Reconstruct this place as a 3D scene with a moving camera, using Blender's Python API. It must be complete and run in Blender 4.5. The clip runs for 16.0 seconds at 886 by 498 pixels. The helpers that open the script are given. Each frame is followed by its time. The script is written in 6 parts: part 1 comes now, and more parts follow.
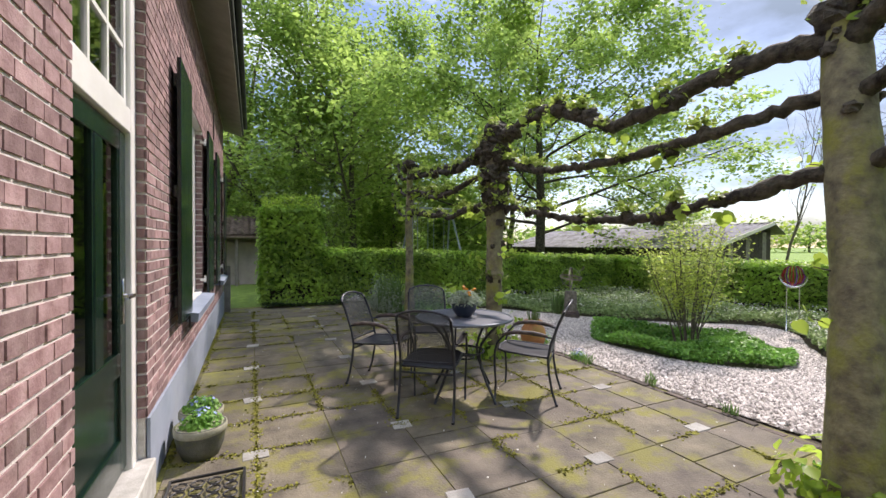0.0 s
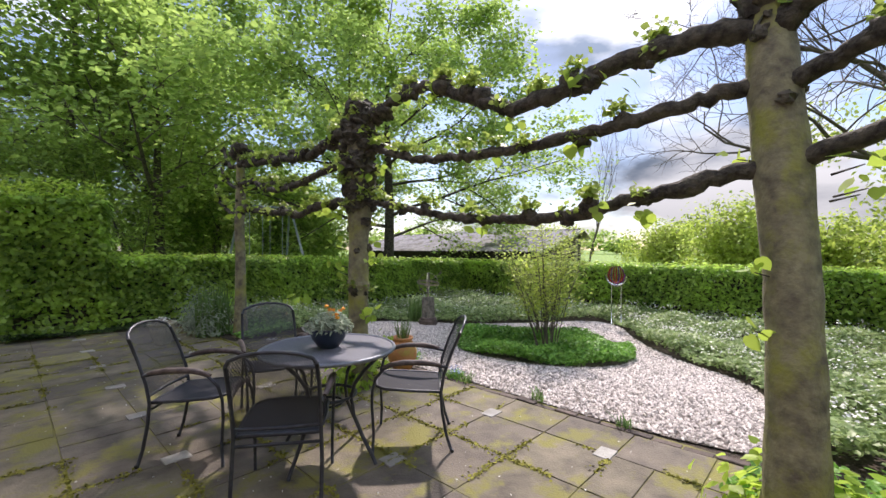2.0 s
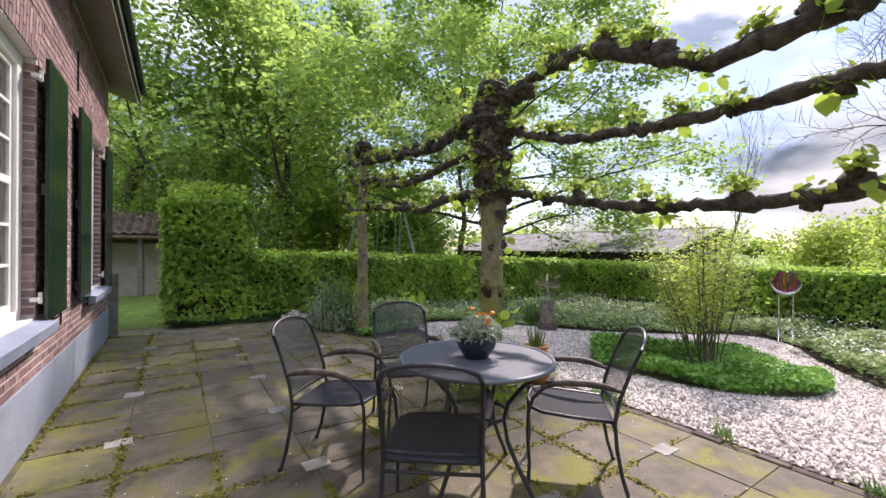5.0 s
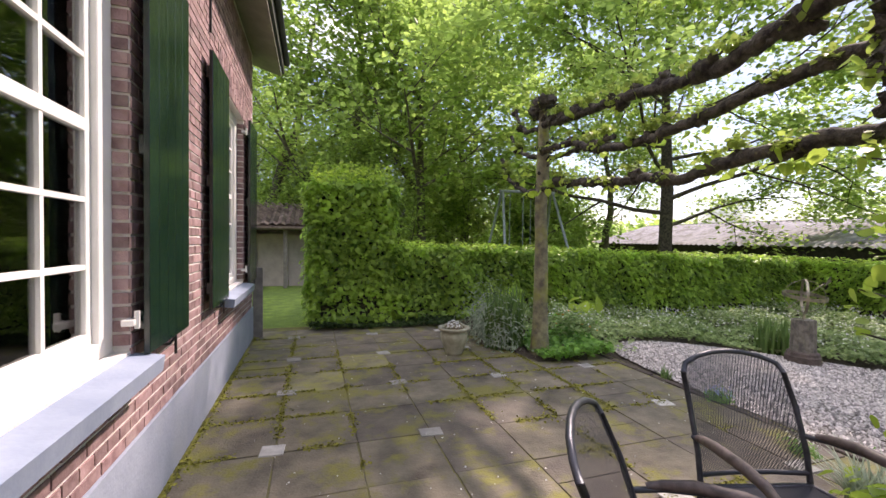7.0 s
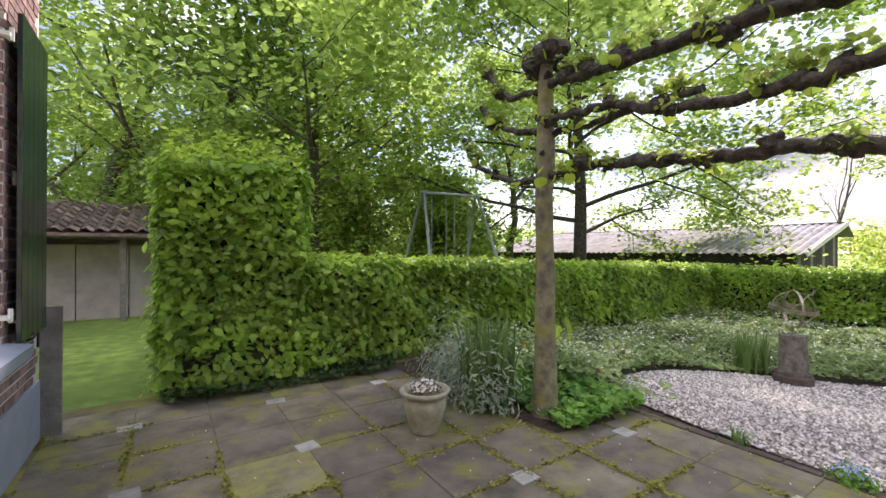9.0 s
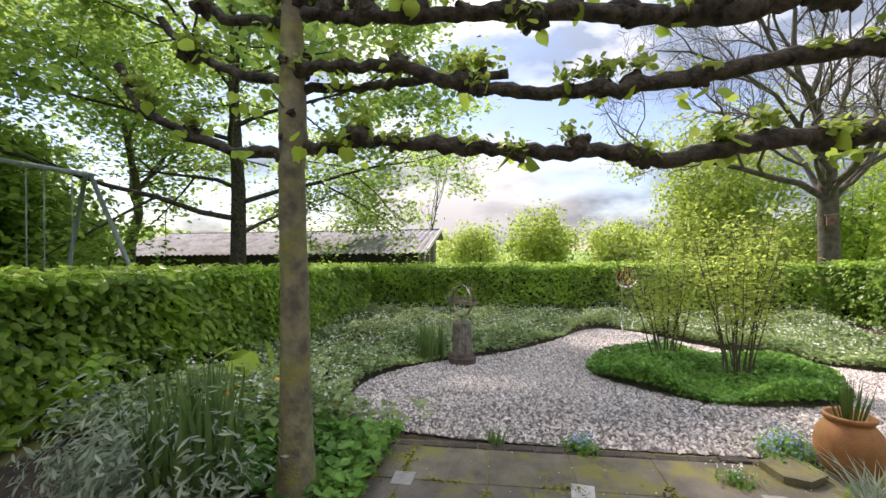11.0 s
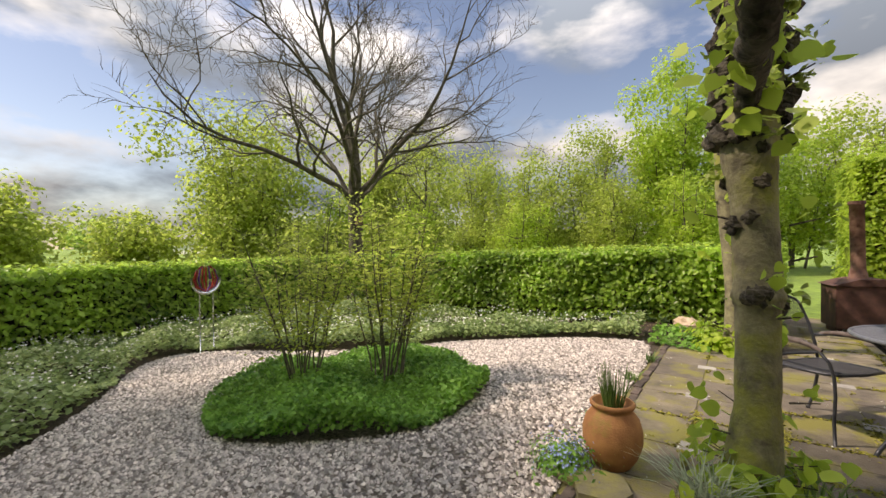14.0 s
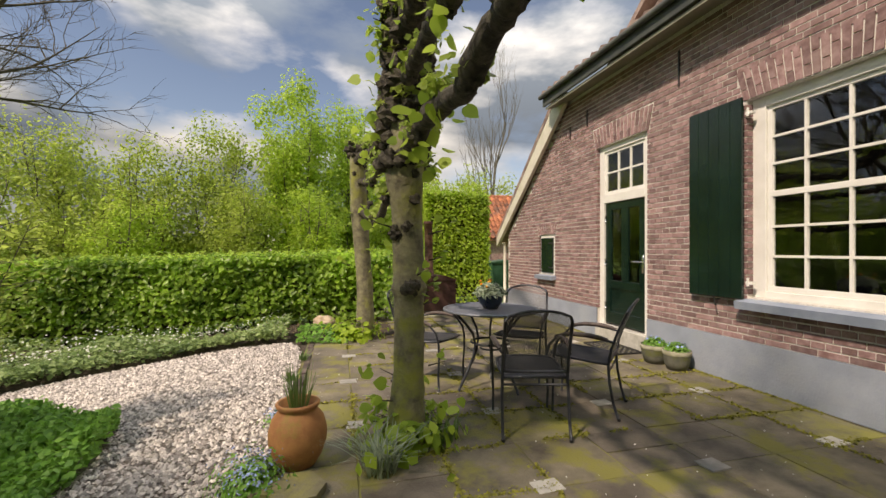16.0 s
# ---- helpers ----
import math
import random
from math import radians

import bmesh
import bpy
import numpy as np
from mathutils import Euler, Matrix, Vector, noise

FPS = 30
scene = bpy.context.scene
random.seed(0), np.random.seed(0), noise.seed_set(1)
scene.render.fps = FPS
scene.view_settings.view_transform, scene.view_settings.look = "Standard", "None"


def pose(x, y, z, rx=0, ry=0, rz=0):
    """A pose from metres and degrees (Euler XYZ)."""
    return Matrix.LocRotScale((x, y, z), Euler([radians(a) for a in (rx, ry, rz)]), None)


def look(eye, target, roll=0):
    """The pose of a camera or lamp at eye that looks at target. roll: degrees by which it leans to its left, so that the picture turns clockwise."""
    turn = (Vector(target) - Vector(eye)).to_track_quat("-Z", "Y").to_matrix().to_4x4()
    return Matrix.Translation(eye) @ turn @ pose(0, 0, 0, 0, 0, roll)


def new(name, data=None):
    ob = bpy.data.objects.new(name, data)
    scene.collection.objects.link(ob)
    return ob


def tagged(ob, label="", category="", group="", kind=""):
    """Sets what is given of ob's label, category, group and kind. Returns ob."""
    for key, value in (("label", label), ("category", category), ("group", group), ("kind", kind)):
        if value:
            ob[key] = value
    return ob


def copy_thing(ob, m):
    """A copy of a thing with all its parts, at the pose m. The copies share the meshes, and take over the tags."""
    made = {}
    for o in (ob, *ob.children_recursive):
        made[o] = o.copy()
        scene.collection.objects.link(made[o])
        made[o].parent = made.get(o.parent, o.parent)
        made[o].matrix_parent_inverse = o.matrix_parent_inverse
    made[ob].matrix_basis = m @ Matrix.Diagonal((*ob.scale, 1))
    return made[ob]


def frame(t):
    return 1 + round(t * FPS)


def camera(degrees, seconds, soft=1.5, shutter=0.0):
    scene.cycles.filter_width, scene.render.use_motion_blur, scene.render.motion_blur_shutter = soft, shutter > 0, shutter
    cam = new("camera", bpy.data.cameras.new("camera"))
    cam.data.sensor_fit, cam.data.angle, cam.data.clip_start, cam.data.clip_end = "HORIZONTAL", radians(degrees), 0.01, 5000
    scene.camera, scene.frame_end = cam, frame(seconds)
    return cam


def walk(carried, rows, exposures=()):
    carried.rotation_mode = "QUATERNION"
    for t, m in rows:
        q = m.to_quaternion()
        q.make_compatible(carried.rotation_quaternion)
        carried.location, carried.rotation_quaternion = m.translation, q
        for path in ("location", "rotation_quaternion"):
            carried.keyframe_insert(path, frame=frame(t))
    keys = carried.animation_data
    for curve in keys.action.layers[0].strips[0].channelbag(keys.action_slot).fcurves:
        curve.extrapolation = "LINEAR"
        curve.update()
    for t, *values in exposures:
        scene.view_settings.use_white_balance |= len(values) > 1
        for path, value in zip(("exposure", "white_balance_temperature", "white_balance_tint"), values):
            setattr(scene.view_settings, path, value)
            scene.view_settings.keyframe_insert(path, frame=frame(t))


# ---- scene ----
cam = camera(94.0, 16.0)

PATH = [
    (0, (0.546, 0.719, 1.446), (1.385, 2.535, 1.424), 0.2),
    (0.5, (0.589, 1.029, 1.442), (1.51, 2.804, 1.427), 0.1),
    (1, (0.636, 1.333, 1.447), (1.69, 3.033, 1.432), 0.2),
    (1.5, (0.772, 1.568, 1.445), (2.01, 3.138, 1.444), -0.2),
    (2, (0.835, 1.661, 1.448), (2.29, 3.033, 1.446), 0.0),
    (2.5, (0.851, 1.724, 1.457), (2.494, 2.864, 1.456), 0.3),
    (3, (0.87, 1.739, 1.459), (2.655, 2.641, 1.458), 0.4),
    (3.5, (0.891, 1.746, 1.451), (2.681, 2.638, 1.451), 0.4),
    (4, (0.889, 1.84, 1.435), (2.531, 2.982, 1.436), 0.3),
    (4.5, (0.884, 1.992, 1.414), (2.257, 3.446, 1.413), 0.3),
    (5, (0.863, 2.264, 1.407), (1.954, 3.94, 1.406), 0.4),
    (5.2, (0.865, 2.406, 1.412), (1.847, 4.148, 1.398), 0.7),
    (7.3, (0.794, 4.581, 1.402), (1.392, 6.489, 1.357), 0.7),
    (7.5, (0.793, 4.802, 1.394), (1.401, 6.708, 1.351), 0.7),
    (8, (0.792, 5.355, 1.378), (1.501, 7.225, 1.338), 0.8),
    (8.2, (0.791, 5.565, 1.382), (1.554, 7.414, 1.347), 0.8),
    (10.3, (0.866, 7.183, 1.436), (2.651, 8.086, 1.461), -0.9),
    (10.5, (0.955, 7.299, 1.428), (2.814, 8.036, 1.444), -0.7),
    (11, (1.208, 7.541, 1.438), (3.187, 7.826, 1.442), -0.6),
    (11.5, (1.502, 7.779, 1.446), (3.496, 7.624, 1.437), -0.6),
    (12, (1.903, 7.897, 1.398), (3.827, 7.351, 1.38), -0.7),
    (12.5, (2.315, 7.968, 1.361), (4.11, 7.086, 1.343), -0.9),
    (13, (2.722, 8.037, 1.353), (4.345, 6.869, 1.337), -0.1),
    (13.5, (3.138, 8.017, 1.321), (4.559, 6.609, 1.313), -0.1),
    (14, (3.494, 8.06, 1.357), (4.651, 6.428, 1.332), -0.5),
    (14.5, (3.742, 8.025, 1.39), (4.566, 6.203, 1.342), -1.2),
    (14.8, (3.84, 8.005, 1.326), (4.43, 6.094, 1.336), -0.2),
    (15, (3.846, 8.031, 1.312), (4.261, 6.075, 1.316), 0.1),
    (15.5, (3.854, 8.092, 1.323), (3.796, 6.092, 1.325), -0.0),
    (16, (3.865, 8.119, 1.324), (3.378, 6.179, 1.33), 0.1),
]
EXPO = [(0.0, 0.84, 6700, 22), (3.0, 0.90, 6600, 26), (5.0, 1.03, 6700, 27), (7.5, 1.38, 7100, 32), (8.2, 1.5, 7100, 32), (10.5, 1.18, 7000, 25), (12.0, 0.86, 7300, 25), (13.0, 0.68, 7800, 23), (14.5, 0.68, 8000, 21), (16.0, 0.46, 8000, 19)]
walk(cam, [(t, look(eye, aim, roll)) for t, eye, aim, roll in PATH], EXPO)

# ---- world and sun ----
SUN_AZ, SUN_EL = 58.0, 48.0  # clockwise from +y, degrees
world = bpy.data.worlds.new("world")
scene.world = world
world.use_nodes = True
wn, wl = world.node_tree.nodes, world.node_tree.links
wn.clear()
w_out = wn.new("ShaderNodeOutputWorld")
w_bg = wn.new("ShaderNodeBackground")
w_bg.inputs["Strength"].default_value = 0.1
sky = wn.new("ShaderNodeTexSky")
sky.sky_type = 'NISHITA'
sky.sun_disc = False
sky.ozone_density = 1.8
sky.dust_density = 0.4
sky.sun_elevation = radians(SUN_EL)
sky.sun_rotation = radians(SUN_AZ)
w_tc = wn.new("ShaderNodeTexCoord")
w_map = wn.new("ShaderNodeMapping")
w_map.inputs["Scale"].default_value = (1.0, 1.0, 2.4)
w_map.inputs["Location"].default_value = (0.35, 0.1, 0.2)
wl.new(w_tc.outputs["Generated"], w_map.inputs["Vector"])
w_n1 = wn.new("ShaderNodeTexNoise")
w_n1.inputs["Scale"].default_value = 1.7
w_n1.inputs["Detail"].default_value = 8.0
w_n1.inputs["Roughness"].default_value = 0.55
wl.new(w_map.outputs["Vector"], w_n1.inputs["Vector"])
w_r1 = wn.new("ShaderNodeValToRGB")
w_r1.color_ramp.elements[0].position = 0.44
w_r1.color_ramp.elements[1].position = 0.575
wl.new(w_n1.outputs["Fac"], w_r1.inputs["Fac"])
w_n2 = wn.new("ShaderNodeTexNoise")
w_n2.inputs["Scale"].default_value = 2.6
w_n2.inputs["Detail"].default_value = 6.0
wl.new(w_map.outputs["Vector"], w_n2.inputs["Vector"])
w_r2 = wn.new("ShaderNodeValToRGB")
w_r2.color_ramp.elements[0].position = 0.45
w_r2.color_ramp.elements[1].position = 0.63
w_r2.color_ramp.elements[0].color = (1.8, 2.4, 3.1, 1)
w_r2.color_ramp.elements[1].color = (9.3, 9.9, 10.0, 1)
wl.new(w_n2.outputs["Fac"], w_r2.inputs["Fac"])
# cloud cover is brighter overhead than near the horizon
w_sep = wn.new("ShaderNodeSeparateXYZ")
wl.new(w_tc.outputs["Generated"], w_sep.inputs[0])
w_up = wn.new("ShaderNodeMath")
w_up.operation = 'MAXIMUM'
w_up.inputs[1].default_value = 0.0
wl.new(w_sep.outputs["Z"], w_up.inputs[0])
w_el = wn.new("ShaderNodeMath")
w_el.operation = 'MULTIPLY_ADD'
w_el.inputs[1].default_value = 3.4
w_el.inputs[2].default_value = 0.36
w_pw = wn.new("ShaderNodeMath")
w_pw.operation = 'POWER'
w_pw.inputs[1].default_value = 1.6
wl.new(w_up.outputs[0], w_pw.inputs[0])
wl.new(w_pw.outputs[0], w_el.inputs[0])
w_sc = wn.new("ShaderNodeVectorMath")
w_sc.operation = 'SCALE'
wl.new(w_r2.outputs["Color"], w_sc.inputs[0])
wl.new(w_el.outputs[0], w_sc.inputs["Scale"])
w_mix = wn.new("ShaderNodeMix")
w_mix.data_type = 'RGBA'
wl.new(w_r1.outputs["Color"], w_mix.inputs[0])
wl.new(sky.outputs["Color"], w_mix.inputs[6])
wl.new(w_sc.outputs[0], w_mix.inputs[7])
wl.new(w_mix.outputs[2], w_bg.inputs["Color"])
wl.new(w_bg.outputs["Background"], w_out.inputs["Surface"])

sun_data = bpy.data.lights.new("sun", 'SUN')
sun_data.energy = 3.1
sun_data.angle = radians(2.0)
sun_data.color = (1.0, 0.95, 0.86)
sun = new("sun", sun_data)
_e, _a = radians(SUN_EL), radians(SUN_AZ)
SUN_DIR = Vector((math.cos(_e) * math.sin(_a), math.cos(_e) * math.cos(_a), math.sin(_e)))
sun.matrix_world = look(SUN_DIR * 60, (0, 0, 0))

# ---- materials ----
def material(name, c1, c2, scale=8.0, rough=0.7, bump=0.2, bscale=60.0, metal=0.0, c3=None, s3=1.2, rnd=None, spec=0.5, lo=0.35, hi=0.65, t3=(0.5, 0.62), bdist=0.01, vary=(0.66, 1.3)):
    """Two colours mixed by fine noise, a third in large patches; rnd 'object' or 'island' varies the value."""
    m = bpy.data.materials.new(name)
    m.use_nodes = True
    n, l = m.node_tree.nodes, m.node_tree.links
    b = n["Principled BSDF"]
    b.inputs["Metallic"].default_value = metal
    b.inputs["Specular IOR Level"].default_value = spec
    tc = n.new("ShaderNodeTexCoord")
    geo = n.new("ShaderNodeNewGeometry")
    pos = geo.outputs["Position"]
    nz = n.new("ShaderNodeTexNoise")
    nz.inputs["Scale"].default_value = scale
    nz.inputs["Detail"].default_value = 6.0
    nz.inputs["Roughness"].default_value = 0.6
    l.new(pos, nz.inputs["Vector"])
    rp = n.new("ShaderNodeValToRGB")
    rp.color_ramp.elements[0].position, rp.color_ramp.elements[1].position = lo, hi
    rp.color_ramp.elements[0].color = (*c1, 1)
    rp.color_ramp.elements[1].color = (*c2, 1)
    l.new(nz.outputs["Fac"], rp.inputs["Fac"])
    col = rp.outputs["Color"]
    if c3:
        n3 = n.new("ShaderNodeTexNoise")
        n3.inputs["Scale"].default_value = s3
        n3.inputs["Detail"].default_value = 7.0
        n3.inputs["Roughness"].default_value = 0.65
        l.new(pos, n3.inputs["Vector"])
        r3 = n.new("ShaderNodeMapRange")
        r3.inputs["From Min"].default_value, r3.inputs["From Max"].default_value = t3
        l.new(n3.outputs["Fac"], r3.inputs["Value"])
        mx = n.new("ShaderNodeMix")
        mx.data_type = 'RGBA'
        l.new(r3.outputs["Result"], mx.inputs[0])
        l.new(col, mx.inputs[6])
        mx.inputs[7].default_value = (*c3, 1)
        col = mx.outputs[2]
    if rnd:
        if rnd == 'object':
            src = n.new("ShaderNodeObjectInfo").outputs["Random"]
        else:
            src = geo.outputs["Random Per Island"]
        mr = n.new("ShaderNodeMapRange")
        mr.inputs["To Min"].default_value, mr.inputs["To Max"].default_value = vary
        l.new(src, mr.inputs["Value"])
        hs = n.new("ShaderNodeHueSaturation")
        l.new(mr.outputs["Result"], hs.inputs["Value"])
        l.new(col, hs.inputs["Color"])
        col = hs.outputs["Color"]
    l.new(col, b.inputs["Base Color"])
    rr = n.new("ShaderNodeMapRange")
    rr.inputs["To Min"].default_value, rr.inputs["To Max"].default_value = max(0.03, rough - 0.12), min(1, rough + 0.12)
    l.new(nz.outputs["Fac"], rr.inputs["Value"])
    l.new(rr.outputs["Result"], b.inputs["Roughness"])
    if bump:
        nb = n.new("ShaderNodeTexNoise")
        nb.inputs["Scale"].default_value = bscale
        nb.inputs["Detail"].default_value = 4.0
        l.new(pos, nb.inputs["Vector"])
        bp = n.new("ShaderNodeBump")
        bp.inputs["Strength"].default_value = bump
        bp.inputs["Distance"].default_value = bdist
        l.new(nb.outputs["Fac"], bp.inputs["Height"])
        l.new(bp.outputs["Normal"], b.inputs["Normal"])
    return m


def leaf_material(name, dark, light, trans=0.35, rough=0.45):
    m = bpy.data.materials.new(name)
    m.use_nodes = True
    n, l = m.node_tree.nodes, m.node_tree.links
    b = n["Principled BSDF"]
    b.inputs["Roughness"].default_value = rough
    b.inputs["Specular IOR Level"].default_value = 0.35
    geo = n.new("ShaderNodeNewGeometry")
    rp = n.new("ShaderNodeValToRGB")
    rp.color_ramp.elements[0].color = (*dark, 1)
    rp.color_ramp.elements[1].color = (*light, 1)
    nz = n.new("ShaderNodeTexNoise")
    nz.inputs["Scale"].default_value = 1.3
    nz.inputs["Detail"].default_value = 3.0
    l.new(geo.outputs["Position"], nz.inputs["Vector"])
    ad = n.new("ShaderNodeMath")
    ad.operation = 'MULTIPLY_ADD'
    ad.inputs[1].default_value = 0.6
    sb = n.new("ShaderNodeMath")
    sb.operation = 'MULTIPLY_ADD'
    sb.inputs[1].default_value = 1.4
    sb.inputs[2].default_value = -0.5
    l.new(nz.outputs["Fac"], sb.inputs[0])
    l.new(geo.outputs["Random Per Island"], ad.inputs[0])
    l.new(sb.outputs[0], ad.inputs[2])
    l.new(ad.outputs[0], rp.inputs["Fac"])
    l.new(rp.outputs["Color"], b.inputs["Base Color"])
    tr = n.new("ShaderNodeBsdfTranslucent")
    hs = n.new("ShaderNodeHueSaturation")
    hs.inputs["Value"].default_value = 1.7
    hs.inputs["Saturation"].default_value = 0.95
    l.new(rp.outputs["Color"], hs.inputs["Color"])
    l.new(hs.outputs["Color"], tr.inputs["Color"])
    mx = n.new("ShaderNodeMixShader")
    mx.inputs[0].default_value = trans
    l.new(b.outputs[0], mx.inputs[1])
    l.new(tr.outputs[0], mx.inputs[2])
    l.new(mx.outputs[0], n["Material Output"].inputs["Surface"])
    return m


M = {}
M["brick"] = material("brick", (0.205, 0.116, 0.114), (0.365, 0.240, 0.236), 14, 0.82, 0.35, 90, rnd='object', c3=(0.40, 0.30, 0.28), s3=3.0, t3=(0.55, 0.75))
M["brick_field"] = material("brick_field", (0.205, 0.116, 0.114), (0.365, 0.240, 0.236), 14, 0.82, 0.35, 90, rnd='island', c3=(0.40, 0.30, 0.28), s3=3.0, t3=(0.55, 0.75))
M["mortar"] = material("mortar", (0.58, 0.54, 0.50), (0.74, 0.71, 0.67), 30, 0.9, 0.4, 120)
M["plinth"] = material("plinth", (0.26, 0.30, 0.37), (0.33, 0.37, 0.45), 3, 0.7, 0.3, 50, c3=(0.34, 0.37, 0.42), s3=2.2, t3=(0.5, 0.75))
M["white_paint"] = material("white_paint", (0.74, 0.73, 0.69), (0.82, 0.81, 0.78), 5, 0.4, 0.08, 40)
M["cream_paint"] = material("cream_paint", (0.60, 0.57, 0.47), (0.70, 0.67, 0.58), 5, 0.5, 0.08, 40)
M["green_paint"] = material("green_paint", (0.003, 0.013, 0.010), (0.007, 0.024, 0.018), 3, 0.20, 0.1, 25, spec=0.6)
M["black_iron"] = material("black_iron", (0.012, 0.012, 0.013), (0.03, 0.03, 0.032), 20, 0.5, 0.1, 80)
M["sill"] = material("sill", (0.22, 0.27, 0.36), (0.30, 0.35, 0.44), 5, 0.55, 0.15, 60)
M["steel"] = material("steel", (0.032, 0.036, 0.046), (0.058, 0.063, 0.078), 30, 0.38, 0.08, 200, metal=0.35)
M["rim"] = material("rim", (0.13, 0.145, 0.18), (0.21, 0.23, 0.27), 30, 0.4, 0.05, 200, metal=0.3)
M["tabletop"] = material("tabletop", (0.085, 0.092, 0.115), (0.135, 0.145, 0.175), 60, 0.62, 0.3, 220)
M["arm_wood"] = material("arm_wood", (0.045, 0.032, 0.03), (0.13, 0.10, 0.09), 18, 0.6, 0.2, 60)
M["slab"] = material("slab", (0.085, 0.073, 0.055), (0.26, 0.228, 0.165), 4.0, 0.88, 0.6, 60, rnd='object', c3=(0.205, 0.195, 0.052), s3=2.4, t3=(0.50, 0.60), lo=.3, hi=.72, vary=(0.92, 1.08))
M["slab_moss"] = material("slab_moss", (0.13, 0.115, 0.075), (0.29, 0.265, 0.16), 3.2, 0.9, 0.5, 60, rnd='object', vary=(0.86, 1.14), c3=(0.29, 0.28, 0.075), s3=2.6, t3=(0.45, 0.60))
M["slab_dark"] = material("slab_dark", (0.080, 0.068, 0.056), (0.215, 0.185, 0.145), 4.0, 0.85, 0.6, 60, rnd="object", c3=(0.20, 0.19, 0.055), s3=2.4, t3=(0.52, 0.62), lo=.3, hi=.72, vary=(0.92, 1.10))
M["slab_light"] = material("slab_light", (0.33, 0.32, 0.29), (0.46, 0.45, 0.42), 12, 0.85, 0.3, 90, rnd='object')
M["joint"] = material("joint", (0.10, 0.088, 0.06), (0.24, 0.23, 0.05), 2.5, 0.95, 0.7, 60)
M["edging"] = material("edging", (0.06, 0.045, 0.038), (0.13, 0.10, 0.085), 16, 0.85, 0.4, 60, rnd='object')
M["gravel_bed"] = material("gravel_bed", (0.06, 0.048, 0.04), (0.26, 0.22, 0.19), 38, 0.9, 1.0, 45, bdist=0.02)
M["gravel"] = material("gravel", (0.38, 0.335, 0.305), (0.70, 0.65, 0.61), 30, 0.8, 0.2, 100, rnd='island', vary=(0.30, 1.38))
M["soil"] = material("soil", (0.03, 0.022, 0.016), (0.085, 0.062, 0.042), 14, 0.95, 0.9, 40, bdist=0.03)
M["grass"] = material("grass", (0.12, 0.21, 0.035), (0.26, 0.40, 0.07), 5, 0.9, 0.8, 80, c3=(0.16, 0.26, 0.05), s3=0.4, bdist=0.03)
M["bark"] = material("bark", (0.115, 0.10, 0.07), (0.27, 0.255, 0.15), 11, 0.85, 1.0, 34, c3=(0.25, 0.26, 0.055), s3=3.2, t3=(0.50, 0.66))
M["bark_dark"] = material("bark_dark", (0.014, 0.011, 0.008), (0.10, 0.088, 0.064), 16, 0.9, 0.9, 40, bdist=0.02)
M["bark_walnut"] = material("bark_walnut", (0.045, 0.038, 0.028), (0.12, 0.11, 0.075), 8, 0.9, 0.5, 30)
M["bark_far"] = material("bark_far", (0.07, 0.06, 0.045), (0.16, 0.145, 0.11), 8, 0.9, 0.5, 30)
M["terracotta"] = material("terracotta", (0.34, 0.14, 0.055), (0.49, 0.23, 0.09), 9, 0.7, 0.2, 90, c3=(0.30, 0.26, 0.05), s3=2.6, t3=(0.54, 0.66))
M["stone_pot"] = material("stone_pot", (0.27, 0.26, 0.18), (0.42, 0.41, 0.31), 12, 0.85, 0.4, 70)
M["zinc_pot"] = material("zinc_pot", (0.09, 0.095, 0.075), (0.17, 0.17, 0.14), 10, 0.75, 0.3, 70, c3=(0.13, 0.14, 0.05), s3=6)
M["bowl"] = material("bowl", (0.012, 0.02, 0.04), (0.03, 0.045, 0.075), 9, 0.3, 0.08, 70)
M["pedestal"] = material("pedestal", (0.10, 0.09, 0.075), (0.24, 0.22, 0.18), 14, 0.9, 0.6, 50)
M["bronze"] = material("bronze", (0.20, 0.185, 0.14), (0.42, 0.37, 0.26), 14, 0.45, 0.2, 90, metal=0.7)
M["chrome"] = material("chrome", (0.55, 0.56, 0.58), (0.7, 0.71, 0.72), 14, 0.2, 0.0, metal=1.0)
M["red_glass"] = material("red_glass", (0.12, 0.012, 0.012), (0.36, 0.05, 0.03), 12, 0.15, 0.05)
M["violet_glass"] = material("violet_glass", (0.07, 0.02, 0.10), (0.16, 0.06, 0.22), 12, 0.15, 0.05)
M["rust"] = material("rust", (0.12, 0.055, 0.035), (0.27, 0.16, 0.12), 12, 0.85, 0.4, 60, c3=(0.08, 0.035, 0.03), s3=3)
M["rust_box"] = material("rust_box", (0.055, 0.025, 0.02), (0.11, 0.05, 0.04), 9, 0.8, 0.3, 60)
M["rock"] = material("rock", (0.42, 0.30, 0.20), (0.62, 0.50, 0.38), 7, 0.9, 0.6, 30)
M["roof_tile"] = material("roof_tile", (0.30, 0.095, 0.045), (0.48, 0.18, 0.085), 6, 0.85, 0.4, 40, rnd='island', c3=(0.16, 0.08, 0.055), s3=1.6)
M["old_tile"] = material("old_tile", (0.17, 0.115, 0.10), (0.34, 0.26, 0.23), 6, 0.9, 0.4, 40, rnd='island')
M["corrugated"] = material("corrugated", (0.19, 0.185, 0.215), (0.33, 0.325, 0.36), 3, 0.8, 0.2, 30, c3=(0.13, 0.125, 0.12), s3=1.0)
M["dark_wood"] = material("dark_wood", (0.03, 0.026, 0.022), (0.07, 0.06, 0.05), 8, 0.85, 0.3, 30)
M["grey_wood"] = material("grey_wood", (0.16, 0.145, 0.13), (0.27, 0.25, 0.225), 8, 0.85, 0.4, 40)
